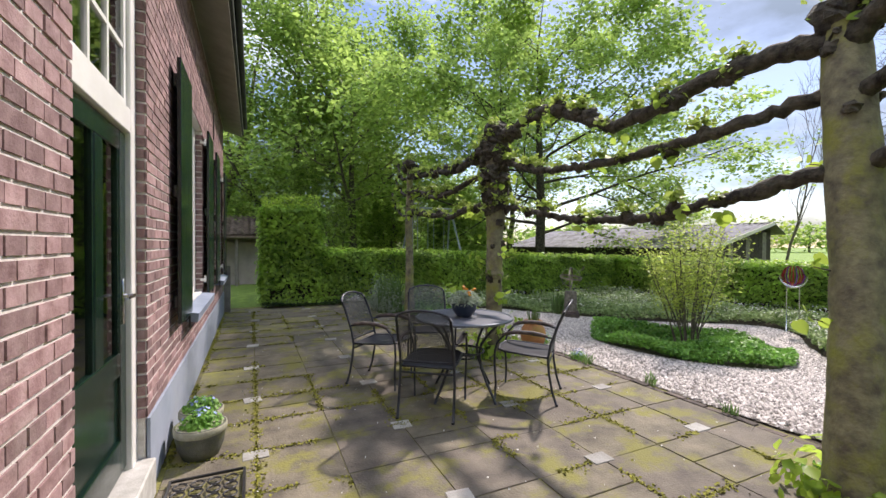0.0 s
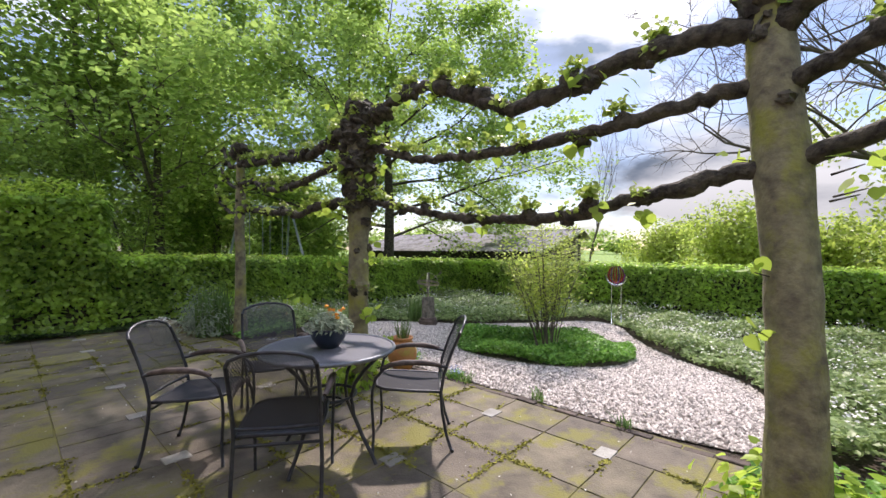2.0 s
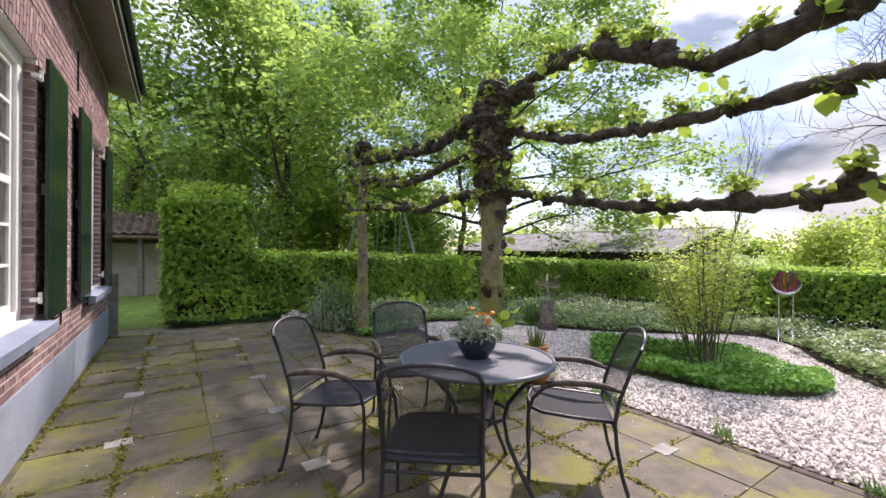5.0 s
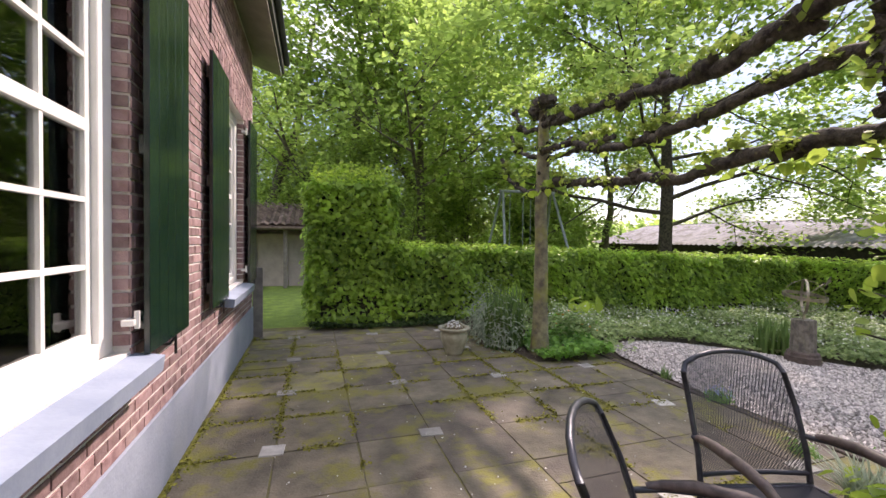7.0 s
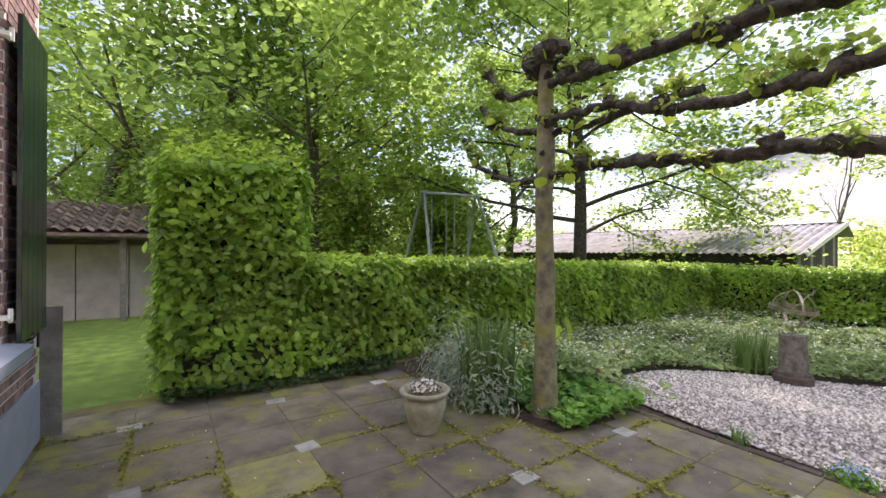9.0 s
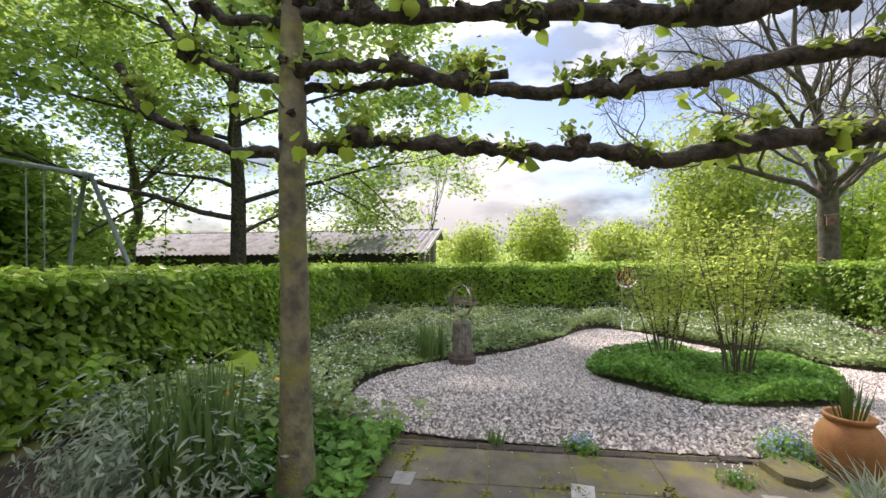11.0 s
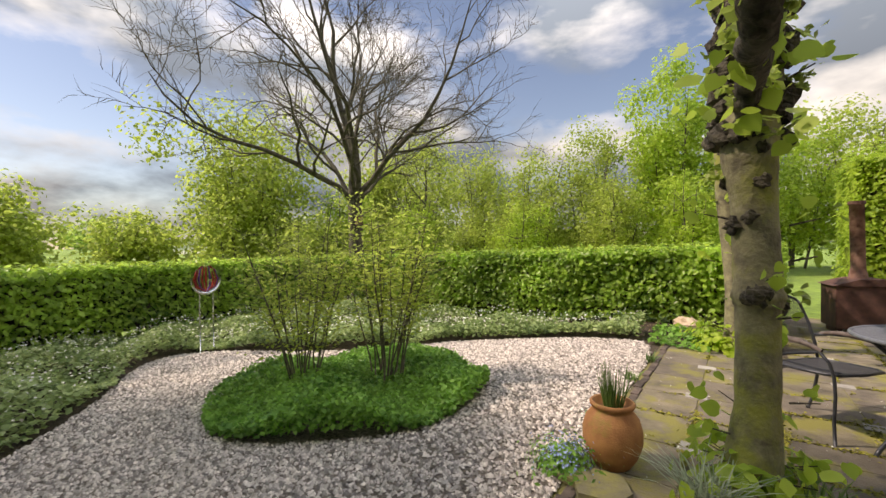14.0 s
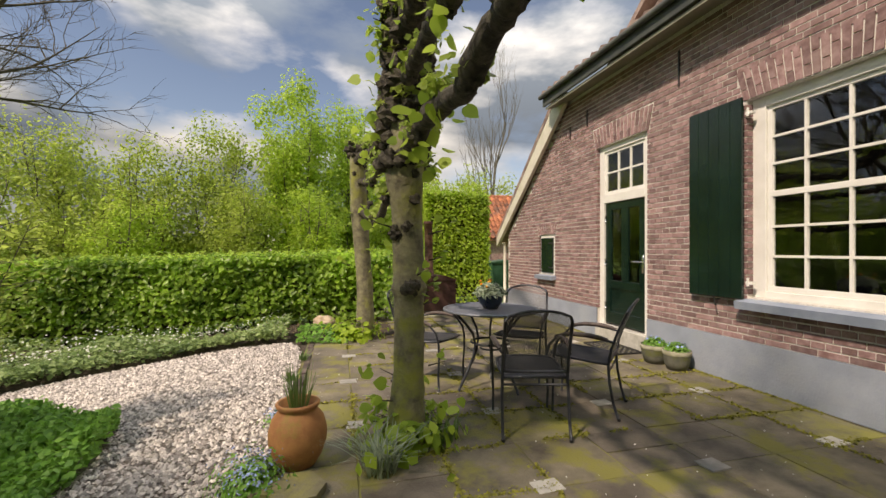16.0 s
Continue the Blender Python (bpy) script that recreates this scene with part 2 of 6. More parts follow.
M["shed_wall"] = material("shed_wall", (0.36, 0.32, 0.29), (0.48, 0.44, 0.40), 3, 0.85, 0.2, 30)
M["fascia"] = material("fascia", (0.045, 0.052, 0.05), (0.085, 0.095, 0.085), 4, 0.6, 0.2, 30)
M["soffit"] = material("soffit", (0.20, 0.20, 0.155), (0.28, 0.27, 0.21), 4, 0.7, 0.2, 30)
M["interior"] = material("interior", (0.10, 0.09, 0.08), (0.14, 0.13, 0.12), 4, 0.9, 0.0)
M["bin_green"] = material("bin_green", (0.015, 0.07, 0.035), (0.03, 0.10, 0.055), 6, 0.5, 0.05)
M["swing"] = material("swing", (0.22, 0.27, 0.28), (0.33, 0.38, 0.39), 10, 0.5, 0.1)
M["petal_white"] = material("petal_white", (0.62, 0.62, 0.56), (0.8, 0.8, 0.76), 10, 0.6, 0.0)
M["petal_orange"] = material("petal_orange", (0.75, 0.22, 0.02), (0.85, 0.4, 0.04), 10, 0.6, 0.0)
M["petal_blue"] = material("petal_blue", (0.22, 0.30, 0.62), (0.38, 0.48, 0.78), 10, 0.6, 0.0)
M["straw"] = material("straw", (0.16, 0.12, 0.07), (0.34, 0.27, 0.16), 10, 0.8, 0.0)
M["render_white"] = material("render_white", (0.7, 0.68, 0.62), (0.8, 0.78, 0.73), 6, 0.8, 0.1)

M["leaf_hedge"] = leaf_material("leaf_hedge", (0.075, 0.165, 0.024), (0.43, 0.62, 0.10), 0.55, .33)
M["leaf_bed"] = leaf_material("leaf_bed", (0.11, 0.19, 0.055), (0.40, 0.50, 0.22), 0.3)
M["leaf_island"] = leaf_material("leaf_island", (0.055, 0.170, 0.030), (0.24, 0.47, 0.080), 0.3)
M["leaf_tree"] = leaf_material("leaf_tree", (0.10, 0.175, 0.035), (0.33, 0.46, 0.095), 0.62)
M["leaf_fresh"] = leaf_material("leaf_fresh", (0.16, 0.27, 0.028), (0.42, 0.55, 0.065), 0.48)
M["leaf_lime"] = leaf_material("leaf_lime", (0.13, 0.19, 0.035), (0.36, 0.46, 0.08), 0.45)
M["leaf_willow"] = leaf_material("leaf_willow", (0.17, 0.23, 0.040), (0.40, 0.49, 0.085), 0.55)
M["leaf_grey"] = leaf_material("leaf_grey", (0.19, 0.25, 0.17), (0.44, 0.51, 0.39), 0.25)
M["leaf_blade"] = leaf_material("leaf_blade", (0.07, 0.15, 0.04), (0.19, 0.30, 0.09), 0.3)
M["leaf_dark"] = leaf_material("leaf_dark", (0.022, 0.05, 0.014), (0.065, 0.115, 0.032), 0.25)

# glass: mirror at grazing angles, otherwise clear
gm = bpy.data.materials.new("pane_glass")
gm.use_nodes = True
n, l = gm.node_tree.nodes, gm.node_tree.links
n.remove(n["Principled BSDF"])
g_t, g_g, g_m, g_f = n.new("ShaderNodeBsdfTransparent"), n.new("ShaderNodeBsdfGlossy"), n.new("ShaderNodeMixShader"), n.new("ShaderNodeFresnel")
g_t.inputs["Color"].default_value = (0.75, 0.8, 0.78, 1)
g_g.inputs["Roughness"].default_value = 0.02
g_f.inputs["IOR"].default_value = 2.3
l.new(g_f.outputs[0], g_m.inputs[0]); l.new(g_t.outputs[0], g_m.inputs[1]); l.new(g_g.outputs[0], g_m.inputs[2])
l.new(g_m.outputs[0], n["Material Output"].inputs["Surface"])
M["glass"] = gm

# expanded-metal sheet: dark steel with diamond holes a few millimetres wide
mm = bpy.data.materials.new("metal_mesh")
mm.use_nodes = True
n, l = mm.node_tree.nodes, mm.node_tree.links
m_b = n["Principled BSDF"]
m_b.inputs["Base Color"].default_value = (0.05, 0.052, 0.06, 1)
m_b.inputs["Roughness"].default_value = 0.45
m_b.inputs["Metallic"].default_value = 0.3
m_tc = n.new("ShaderNodeTexCoord")
m_map = n.new("ShaderNodeMapping")
m_map.inputs["Scale"].default_value = (1 / 0.0065, 1 / 0.0065, 1 / 0.0065)
m_map.inputs["Rotation"].default_value = (0.785, 0.0, 0.785)
l.new(m_tc.outputs["Object"], m_map.inputs["Vector"])
m_v = n.new("ShaderNodeTexVoronoi")
m_v.feature = 'DISTANCE_TO_EDGE'
m_v.inputs["Scale"].default_value = 1.0
m_v.inputs["Randomness"].default_value = 0.15
l.new(m_map.outputs["Vector"], m_v.inputs["Vector"])
m_c = n.new("ShaderNodeMath")
m_c.operation = 'GREATER_THAN'
m_c.inputs[1].default_value = 0.125
l.new(m_v.outputs["Distance"], m_c.inputs[0])
m_t = n.new("ShaderNodeBsdfTransparent")
m_m = n.new("ShaderNodeMixShader")
l.new(m_c.outputs[0], m_m.inputs[0]); l.new(m_b.outputs[0], m_m.inputs[1]); l.new(m_t.outputs[0], m_m.inputs[2])
l.new(m_m.outputs[0], n["Material Output"].inputs["Surface"])
M["mesh"] = mm


# ---- geometry helpers ----
class Geo:
    def __init__(self):
        self.v, self.f = [], []

    def add(self, v, f):
        k = len(self.v)
        self.v.extend(tuple(p) for p in v)
        self.f.extend(tuple(i + k for i in q) for q in f)
        return self


def box(x0, x1, y0, y1, z0, z1, g=None, b=0.0):
    """A box, with chamfered edges of b metres."""
    g = g or Geo()
    if b <= 0:
        return g.add([(x, y, z) for x in (x0, x1) for y in (y0, y1) for z in (z0, z1)],
                     [(0, 1, 3, 2), (4, 6, 7, 5), (0, 4, 5, 1), (2, 3, 7, 6), (0, 2, 6, 4), (1, 5, 7, 3)])
    bm = bmesh.new()
    bmesh.ops.create_cube(bm, size=1)
    bmesh.ops.scale(bm, vec=(x1 - x0, y1 - y0, z1 - z0), verts=bm.verts)
    bmesh.ops.translate(bm, vec=((x0 + x1) / 2, (y0 + y1) / 2, (z0 + z1) / 2), verts=bm.verts)
    bmesh.ops.bevel(bm, geom=bm.edges[:], offset=b, segments=1, affect='EDGES')
    bm.verts.index_update()
    g.add([v.co for v in bm.verts], [[v.index for v in f.verts] for f in bm.faces])
    bm.free()
    return g


def prism(poly, a0, a1, axis, g=None):
    """A polygon in the plane across the axis, drawn out from a0 to a1."""
    g = g or Geo()
    n = len(poly)
    put = {"x": lambda p, a: (a, p[0], p[1]), "y": lambda p, a: (p[0], a, p[1]), "z": lambda p, a: (p[0], p[1], a)}[axis]
    v = [put(p, a0) for p in poly] + [put(p, a1) for p in poly]
    f = [tuple(range(n - 1, -1, -1)), tuple(range(n, 2 * n))] + [(i, (i + 1) % n, n + (i + 1) % n, n + i) for i in range(n)]
    return g.add(v, f)


def tube(pts, rads, sides=8, g=None, knob=0.0, rng=None, closed=False):
    """A round bar along points, with a radius at each."""
    g = g or Geo()
    pts = [Vector(p) for p in pts]
    if not hasattr(rads, "__len__"):
        rads = [rads] * len(pts)
    n = len(pts)
    up = Vector((0.13, 0.21, 0.97))
    v = []
    for i, p in enumerate(pts):
        if closed:
            d = pts[(i + 1) % n] - pts[i - 1]
        else:
            d = pts[min(i + 1, n - 1)] - pts[max(i - 1, 0)]
        d.normalize()
        a = d.cross(up)
        if a.length < 0.05:
            a = d.cross(Vector((1, 0.1, 0)))
        a.normalize()
        b = d.cross(a)
        for k in range(sides):
            t = 2 * math.pi * k / sides
            r = rads[i] * (1 + (rng.uniform(-knob, knob) if rng else 0))
            v.append(p + (a * math.cos(t) + b * math.sin(t)) * r)
    f = []
    for i in range(n if closed else n - 1):
        j = (i + 1) % n
        for k in range(sides):
            f.append((i * sides + k, j * sides + k, j * sides + (k + 1) % sides, i * sides + (k + 1) % sides))
    if not closed:
        f.append(tuple(range(sides))[::-1])
        f.append(tuple((n - 1) * sides + k for k in range(sides)))
    return g.add(v, f)


def lathe(profile, sides=24, centre=(0, 0), g=None):
    """Turns a list of (radius, height) round a vertical axis."""
    g = g or Geo()
    v, f = [], []
    for r, z in profile:
        for k in range(sides):
            t = 2 * math.pi * k / sides
            v.append((centre[0] + r * math.cos(t), centre[1] + r * math.sin(t), z))
    for i in range(len(profile) - 1):
        for k in range(sides):
            f.append((i * sides + k, i * sides + (k + 1) % sides, (i + 1) * sides + (k + 1) % sides, (i + 1) * sides + k))
    f.append(tuple(range(sides))[::-1])
    f.append(tuple((len(profile) - 1) * sides + k for k in range(sides)))
    return g.add(v, f)


def blob(c, r, rng, squash=(1, 1, 1), rough=0.25, g=None, n=6):
    """An uneven lump."""
    g = g or Geo()
    v, f = [], []
    for i in range(1, n):
        for k in range(n + 2):
            th, ph = math.pi * i / n, 2 * math.pi * k / (n + 2)
            q = r * (1 + rng.uniform(-rough, rough))
            v.append((c[0] + squash[0] * q * math.sin(th) * math.cos(ph), c[1] + squash[1] * q * math.sin(th) * math.sin(ph), c[2] + squash[2] * q * math.cos(th)))
    w = n + 2
    for i in range(n - 2):
        for k in range(w):
            f.append((i * w + k, (i + 1) * w + k, (i + 1) * w + (k + 1) % w, i * w + (k + 1) % w))
    f.append(tuple(range(w)))
    f.append(tuple((n - 2) * w + k for k in range(w))[::-1])
    return g.add(v, f)


def to_mesh(name, g, mat, smooth=False):
    me = bpy.data.meshes.new(name)
    if isinstance(g, Geo):
        me.from_pydata(g.v, [], g.f)
    else:
        v, f = g
        me.vertices.add(len(v))
        me.vertices.foreach_set("co", np.ascontiguousarray(v, dtype=np.float32).ravel())
        k = f.shape[1]
        me.loops.add(f.size)
        me.loops.foreach_set("vertex_index", f.astype(np.int32).ravel())
        me.polygons.add(len(f))
        me.polygons.foreach_set("loop_start", np.arange(0, f.size, k, dtype=np.int32))
        me.update(calc_edges=True)
    me.materials.append(mat)
    if smooth:
        me.polygons.foreach_set("use_smooth", [True] * len(me.polygons))
    me.update()
    return me


def part(name, g, mat, parent=None, label="", smooth=False, at=None, kind=""):
    ob = new(name, to_mesh(name, g, M[mat] if isinstance(mat, str) else mat, smooth))
    if parent:
        ob.parent = parent
    if at is not None:
        ob.matrix_basis = at
    return tagged(ob, label, "", "", kind)


def thing(name, label, category, at=None, group="", kind=""):
    ob = new(name)
    ob.empty_display_size = 0.1
    if at is not None:
        ob.matrix_basis = at
    return tagged(ob, label, category, group, kind)


def leaves(c, nrm, length, width, rng, fold=0.25, droop=0.0, spin=0.45):
    """Pointed, folded leaves as arrays: centres, outward normals, lengths."""
    c = np.asarray(c, float)
    n = len(c)
    nrm = np.asarray(nrm, float) + rng.normal(0, spin, (n, 3))
    nrm /= np.linalg.norm(nrm, axis=1, keepdims=True) + 1e-9
    d = rng.normal(0, 1, (n, 3))
    d[:, 2] -= droop
    d -= (d * nrm).sum(1, keepdims=True) * nrm
    d /= np.linalg.norm(d, axis=1, keepdims=True) + 1e-9
    s = np.cross(nrm, d)
    L = (length * rng.uniform(0.65, 1.3, n))[:, None]
    W = L * width
    mid = c + nrm * L * fold * 0.3
    v = np.stack([c - d * L * 0.5, mid - s * W * 0.5 - d * L * 0.05, mid - s * W * 0.28 + d * L * 0.3, c + d * L * 0.5, mid + s * W * 0.28 + d * L * 0.3, mid + s * W * 0.5 - d * L * 0.05], 1)
    i = np.arange(n)[:, None] * 6
    f = np.concatenate([i + np.array([[0, 1, 2, 3]]), i + np.array([[0, 3, 4, 5]])], 1).reshape(-1, 4)
    return v.reshape(-1, 3), f


def broad_leaves(c, nrm, length, rng, droop=1.2):
    """Heart-shaped lime leaves that hang from their stalks."""
    c = np.asarray(c, float)
    n = len(c)
    nrm = np.asarray(nrm, float) + rng.normal(0, 0.8, (n, 3))
    nrm /= np.linalg.norm(nrm, axis=1, keepdims=True) + 1e-9
    d = rng.normal(0, 1, (n, 3))
    d[:, 2] -= droop
    d -= (d * nrm).sum(1, keepdims=True) * nrm
    d /= np.linalg.norm(d, axis=1, keepdims=True) + 1e-9
    s = np.cross(nrm, d)
    L = (length * rng.uniform(0.55, 1.25, n))[:, None]
    out = [(-.42, 0), (-.5, .2), (-.34, .42), (-.05, .47), (.24, .30), (.55, 0), (.24, -.30), (-.05, -.47), (-.34, -.42), (-.5, -.2)]
    v = np.stack([c + d * L * (u + .5) + s * L * w - nrm * L * (abs(w) * .30 + .15 * (u + .5) ** 2) for u, w in out], 1)
    return v.reshape(-1, 3), np.arange(n * 10).reshape(n, 10)


def inside(poly, x, y):
    """Which of the points lie in the polygon."""
    r = np.zeros(len(x), bool)
    n = len(poly)
    for i in range(n):
        (x0, y0), (x1, y1) = poly[i], poly[(i + 1) % n]
        c = ((y0 > y) != (y1 > y))
        xx = x0 + (y - y0) * (x1 - x0) / ((y1 - y0) or 1e-9)
        r ^= c & (x < xx)
    return r


def smooth_poly(poly, times=3):
    for _ in range(times):
        poly = [q for i in range(len(poly)) for q in
                ((0.75 * poly[i][0] + 0.25 * poly[(i + 1) % len(poly)][0], 0.75 * poly[i][1] + 0.25 * poly[(i + 1) % len(poly)][1]),
                 (0.25 * poly[i][0] + 0.75 * poly[(i + 1) % len(poly)][0], 0.25 * poly[i][1] + 0.75 * poly[(i + 1) % len(poly)][1]))]
    return poly


def land(x):
    """Height of the garden: it falls gently away east of the terrace."""
    t = np.clip((np.asarray(x, float) - 4.5) / 3.0, 0, 1)
    return -0.23 * t * t * (3 - 2 * t)

# ---- ground ----
GRAVEL = smooth_poly([(4.3, 1.95), (4.3, 5.0), (4.3, 8.55), (5.0, 9.1), (6.2, 9.15), (7.1, 8.75), (7.6, 8.0), (8.0, 7.4), (8.9, 6.6), (10.1, 5.9), (10.1, 5.1), (8.6, 4.2), (7.7, 3.3), (7.25, 2.5), (6.3, 2.1), (4.9, 1.9)], 2)
ISLAND = smooth_poly([(6.8 + .90 * (a - 6.8), 5.1 + .93 * (b - 5.1)) for a, b in [(5.12, 5.2), (5.3, 4.35), (5.95, 3.9), (6.7, 3.65), (7.6, 3.7), (8.3, 4.4), (8.45, 5.3), (7.9, 6.2), (6.9, 6.65), (5.9, 6.25), (5.3, 5.8)]], 2)

xs = [-400, -120, -40, -12, -4, 0, 4.3, 4.6, 5, 5.5, 6, 6.5, 7, 7.5, 9, 12.4, 16, 40, 120, 400]
ys = [-400, -120, -40, -15, -6, -3, 0, 3, 6, 9, 11, 14, 20, 40, 120, 400]
gg = Geo()
gg.add([(x, y, float(land(x)) - (0.05 if 0 <= x < 4.5 and -3 <= y <= 11 else 0.03)) for x in xs for y in ys],
       [(i * len(ys) + j, (i + 1) * len(ys) + j, (i + 1) * len(ys) + j + 1, i * len(ys) + j + 1) for i in range(len(xs) - 1) for j in range(len(ys) - 1)])
part("ground", gg, "grass", label="fresh green lawn and meadow running out to the horizon", kind="structure", smooth=True)
part("terrace_bed", box(0.0, 4.3, -1.6, 11.15, -0.3, -0.007), "joint", label="dark mossy sand in the joints of the terrace", kind="structure")


def sheet(name, poly, mat, lift, label, step=0.25):
    """A ground sheet inside a polygon that follows the land."""
    bm = bmesh.new()
    vs = [bm.verts.new((x, y, float(land(x)) + lift)) for x, y in poly]
    bm.faces.new(vs)
    x0 = min(p[0] for p in poly)
    x1 = max(p[0] for p in poly)
    k = x0 + step
    while k < x1:
        bmesh.ops.bisect_plane(bm, geom=bm.verts[:] + bm.edges[:] + bm.faces[:], plane_co=(k, 0, 0), plane_no=(1, 0, 0))
        k += step
    for v in bm.verts:
        v.co.z = float(land(v.co.x)) + lift
    bm.verts.index_update()
    g = Geo().add([v.co for v in bm.verts], [[v.index for v in f.verts] for f in bm.faces])
    bm.free()
    return part(name, g, mat, label=label, kind="structure")


sheet("soil", [(4.3, 0.2), (12.2, 0.2), (12.2, 11.0), (4.3, 11.0)], "soil", -0.012, "dark bare soil of the planting beds", 0.5)
sheet("soil", [(3.0, 0.2), (4.3, 0.2), (4.3, 1.9), (3.0, 1.9)], "soil", 0.004, "dark bare soil round the near tree trunk", 0.5)
sheet("soil", [(3.3, 8.45), (3.9, 8.35), (4.3, 8.9), (4.3, 10.9), (3.05, 10.9), (3.1, 9.3)], "soil", 0.006, "dark bare soil round the far tree trunk", 0.5)
sheet("gravel", GRAVEL, "gravel_bed", 0.0, "pale pink and white gravel garden path", 0.25)

# ---- house shell ----
WALLS = [(2.50, 3.58, 0.20, 2.89), (0.58, 1.22, 0.86, 1.62), (4.92, 6.50, 0.87, 2.80), (8.42, 9.72, 0.87, 2.80)]  # door, small window, two large windows: y0, y1, z0, z1
Y0, Y1, ZT = -0.95, 10.5, 3.92


def top(y):
    return min(ZT, 1.70 + (y - Y0) * (ZT - 1.70) / 2.55)


def wall_run(y0, y1, z0, z1=None, g=None):
    """A stretch of wall up to height z1, or to the roof."""
    cuts = sorted({y0, y1} | ({Y0 + 2.55} if y0 < Y0 + 2.55 < y1 else set()))
    for a, b in zip(cuts, cuts[1:]):
        prism([(a, z0), (b, z0), (b, z1 if z1 else top(b)), (a, z1 if z1 else top(a))], -0.32, -0.006, "x", g)


wg = Geo()
y = Y0
for (a, b, z0, z1) in sorted(WALLS):
    wall_run(y, a, 0, None, wg)
    wall_run(a, b, -0.02, z0, wg)
    wall_run(a, b, z1, None, wg)
    y = b
wall_run(y, Y1, 0, None, wg)
facade = thing("wall_east", "weathered red brick gable wall with pale pointing above a blue-grey plinth", "wall", kind="structure")
part("masonry", wg, "mortar", facade)
shell = Geo()
box(-9, -0.33, Y0, Y0 + 0.3, 0, 1.7, shell)
box(-9, -0.33, Y1 - 0.3, Y1, 0, ZT, shell)
box(-9.3, -9, Y0, Y1, 0, 2.5, shell)
part("wall_north", shell, "brick", label="plain closing brick walls of the farmhouse", kind="structure")
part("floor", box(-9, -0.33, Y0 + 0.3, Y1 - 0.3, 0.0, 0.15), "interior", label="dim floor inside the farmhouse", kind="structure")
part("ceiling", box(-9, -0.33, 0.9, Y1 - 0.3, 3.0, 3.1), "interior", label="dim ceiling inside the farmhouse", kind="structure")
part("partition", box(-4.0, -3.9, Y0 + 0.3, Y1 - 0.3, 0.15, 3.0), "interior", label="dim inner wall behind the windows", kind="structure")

pl = Geo()
for a, b in ((Y0, 2.50), (3.58, Y1)):
    prism([(a, 0.0), (b, 0.0), (b, 0.44), (a, 0.44)], -0.012, 0.012, "x", pl)
part("plinth", pl, "plinth", label="blue-grey painted cement plinth with pale splashes", kind="structure")

# brick arches over the openings (upright bricks in a shallow curve)
ARCH = [(2.47, 3.61, 2.89), (0.56, 1.24, 1.62), (4.89, 6.53, 2.80), (8.39, 9.75, 2.80)]


def arch_h(a, b, y):
    return 0.05 * (1 - ((y - (a + b) / 2) / ((b - a) / 2)) ** 2)


def in_hole(y0, y1, z0, z1):
    for a, b, c, d in WALLS:
        if y1 > a + 0.005 and y0 < b - 0.005 and z1 > c + 0.005 and z0 < d - 0.005:
            return True
    for a, b, c in ARCH:
        hh = 0.30 if c > 2 else 0.20
        q_ = 0.26 * max(0.0, z0 - c) + 0.012
        if y1 > a - q_ and y0 < b + q_ and z1 > c + 0.0 and z0 < c + hh - 0.02:
            return True
    return False


# ---- roof ----
roof = thing("roof", "grey tiled farmhouse roof with boarded eaves", "roof", kind="structure")
EX = 0.36
part("fascia", box(EX - 0.02, EX + 0.015, 1.45, 10.95, 3.86, 4.03, b=0.004), "fascia", roof, "grey-green fascia board")
part("soffit", prism([(-0.05, 3.92), (EX - 0.02, 3.80), (EX - 0.02, 3.84), (-0.05, 3.96)], 1.5, 10.9, "y"), "soffit", roof)
# sloping verge on the south
sx = -0.02
ve = Geo()
prism([(Y0 - 0.42, 1.42), (Y0 - 0.42, 1.60), (1.52, 4.05), (1.75, 4.05), (1.75, 3.84)], 0.06, 0.13, "x", ve)
part("bargeboard", ve, "cream_paint", roof, "cream painted sloping bargeboard")
pipe = tube([(0.10, Y0 - 0.05, 1.50), (0.06, Y0 - 0.06, 1.40), (0.06, Y0 - 0.06, 0.05)], 0.035, 10)
part("downpipe", pipe, "cream_paint", roof, smooth=True)
gut = Geo()
tube([(EX + 0.05, 1.42, 4.03), (EX + 0.05, 10.98, 4.03)], 0.042, 10, gut)
part("gutter", gut, "fascia", roof, smooth=True)
slope = Geo()
prism([(EX + 0.02, 4.03), (EX + 0.02, 4.10), (-4.2, 7.4), (-4.2, 7.3)], 1.4, 10.95, "y", slope)
prism([(Y0 - 0.5, 1.55), (Y0 - 0.5, 1.66), (1.4, 4.12), (1.4, 4.0)], -9.3, 0.12, "x", slope)
prism([(1.4, 4.0), (1.4, 4.12), (5.5, 7.3), (5.5, 7.2)], -9.3, -0.6, "x", slope)
prism([(10.95, 3.9), (10.95, 4.0), (5.5, 7.3), (5.5, 7.2)], -9.3, -0.4, "x", slope)
part("roof_slope", slope, "old_tile", roof)
tg = Geo()
for r in range(12):
    x = EX - 0.30 * r
    z = 4.10 + 0.30 * r * 0.72
    yy = 1.4
    while yy < 10.9:
        prism([(yy, z), (yy + 0.05, z + 0.05), (yy + 0.13, z + 0.03), (yy + 0.21, z)], x - 0.3, x + 0.02, "x", tg)
        yy += 0.21
tiles_top = tagged(part("roof_tile_rows", tg, "old_tile", roof), kind="stuff")


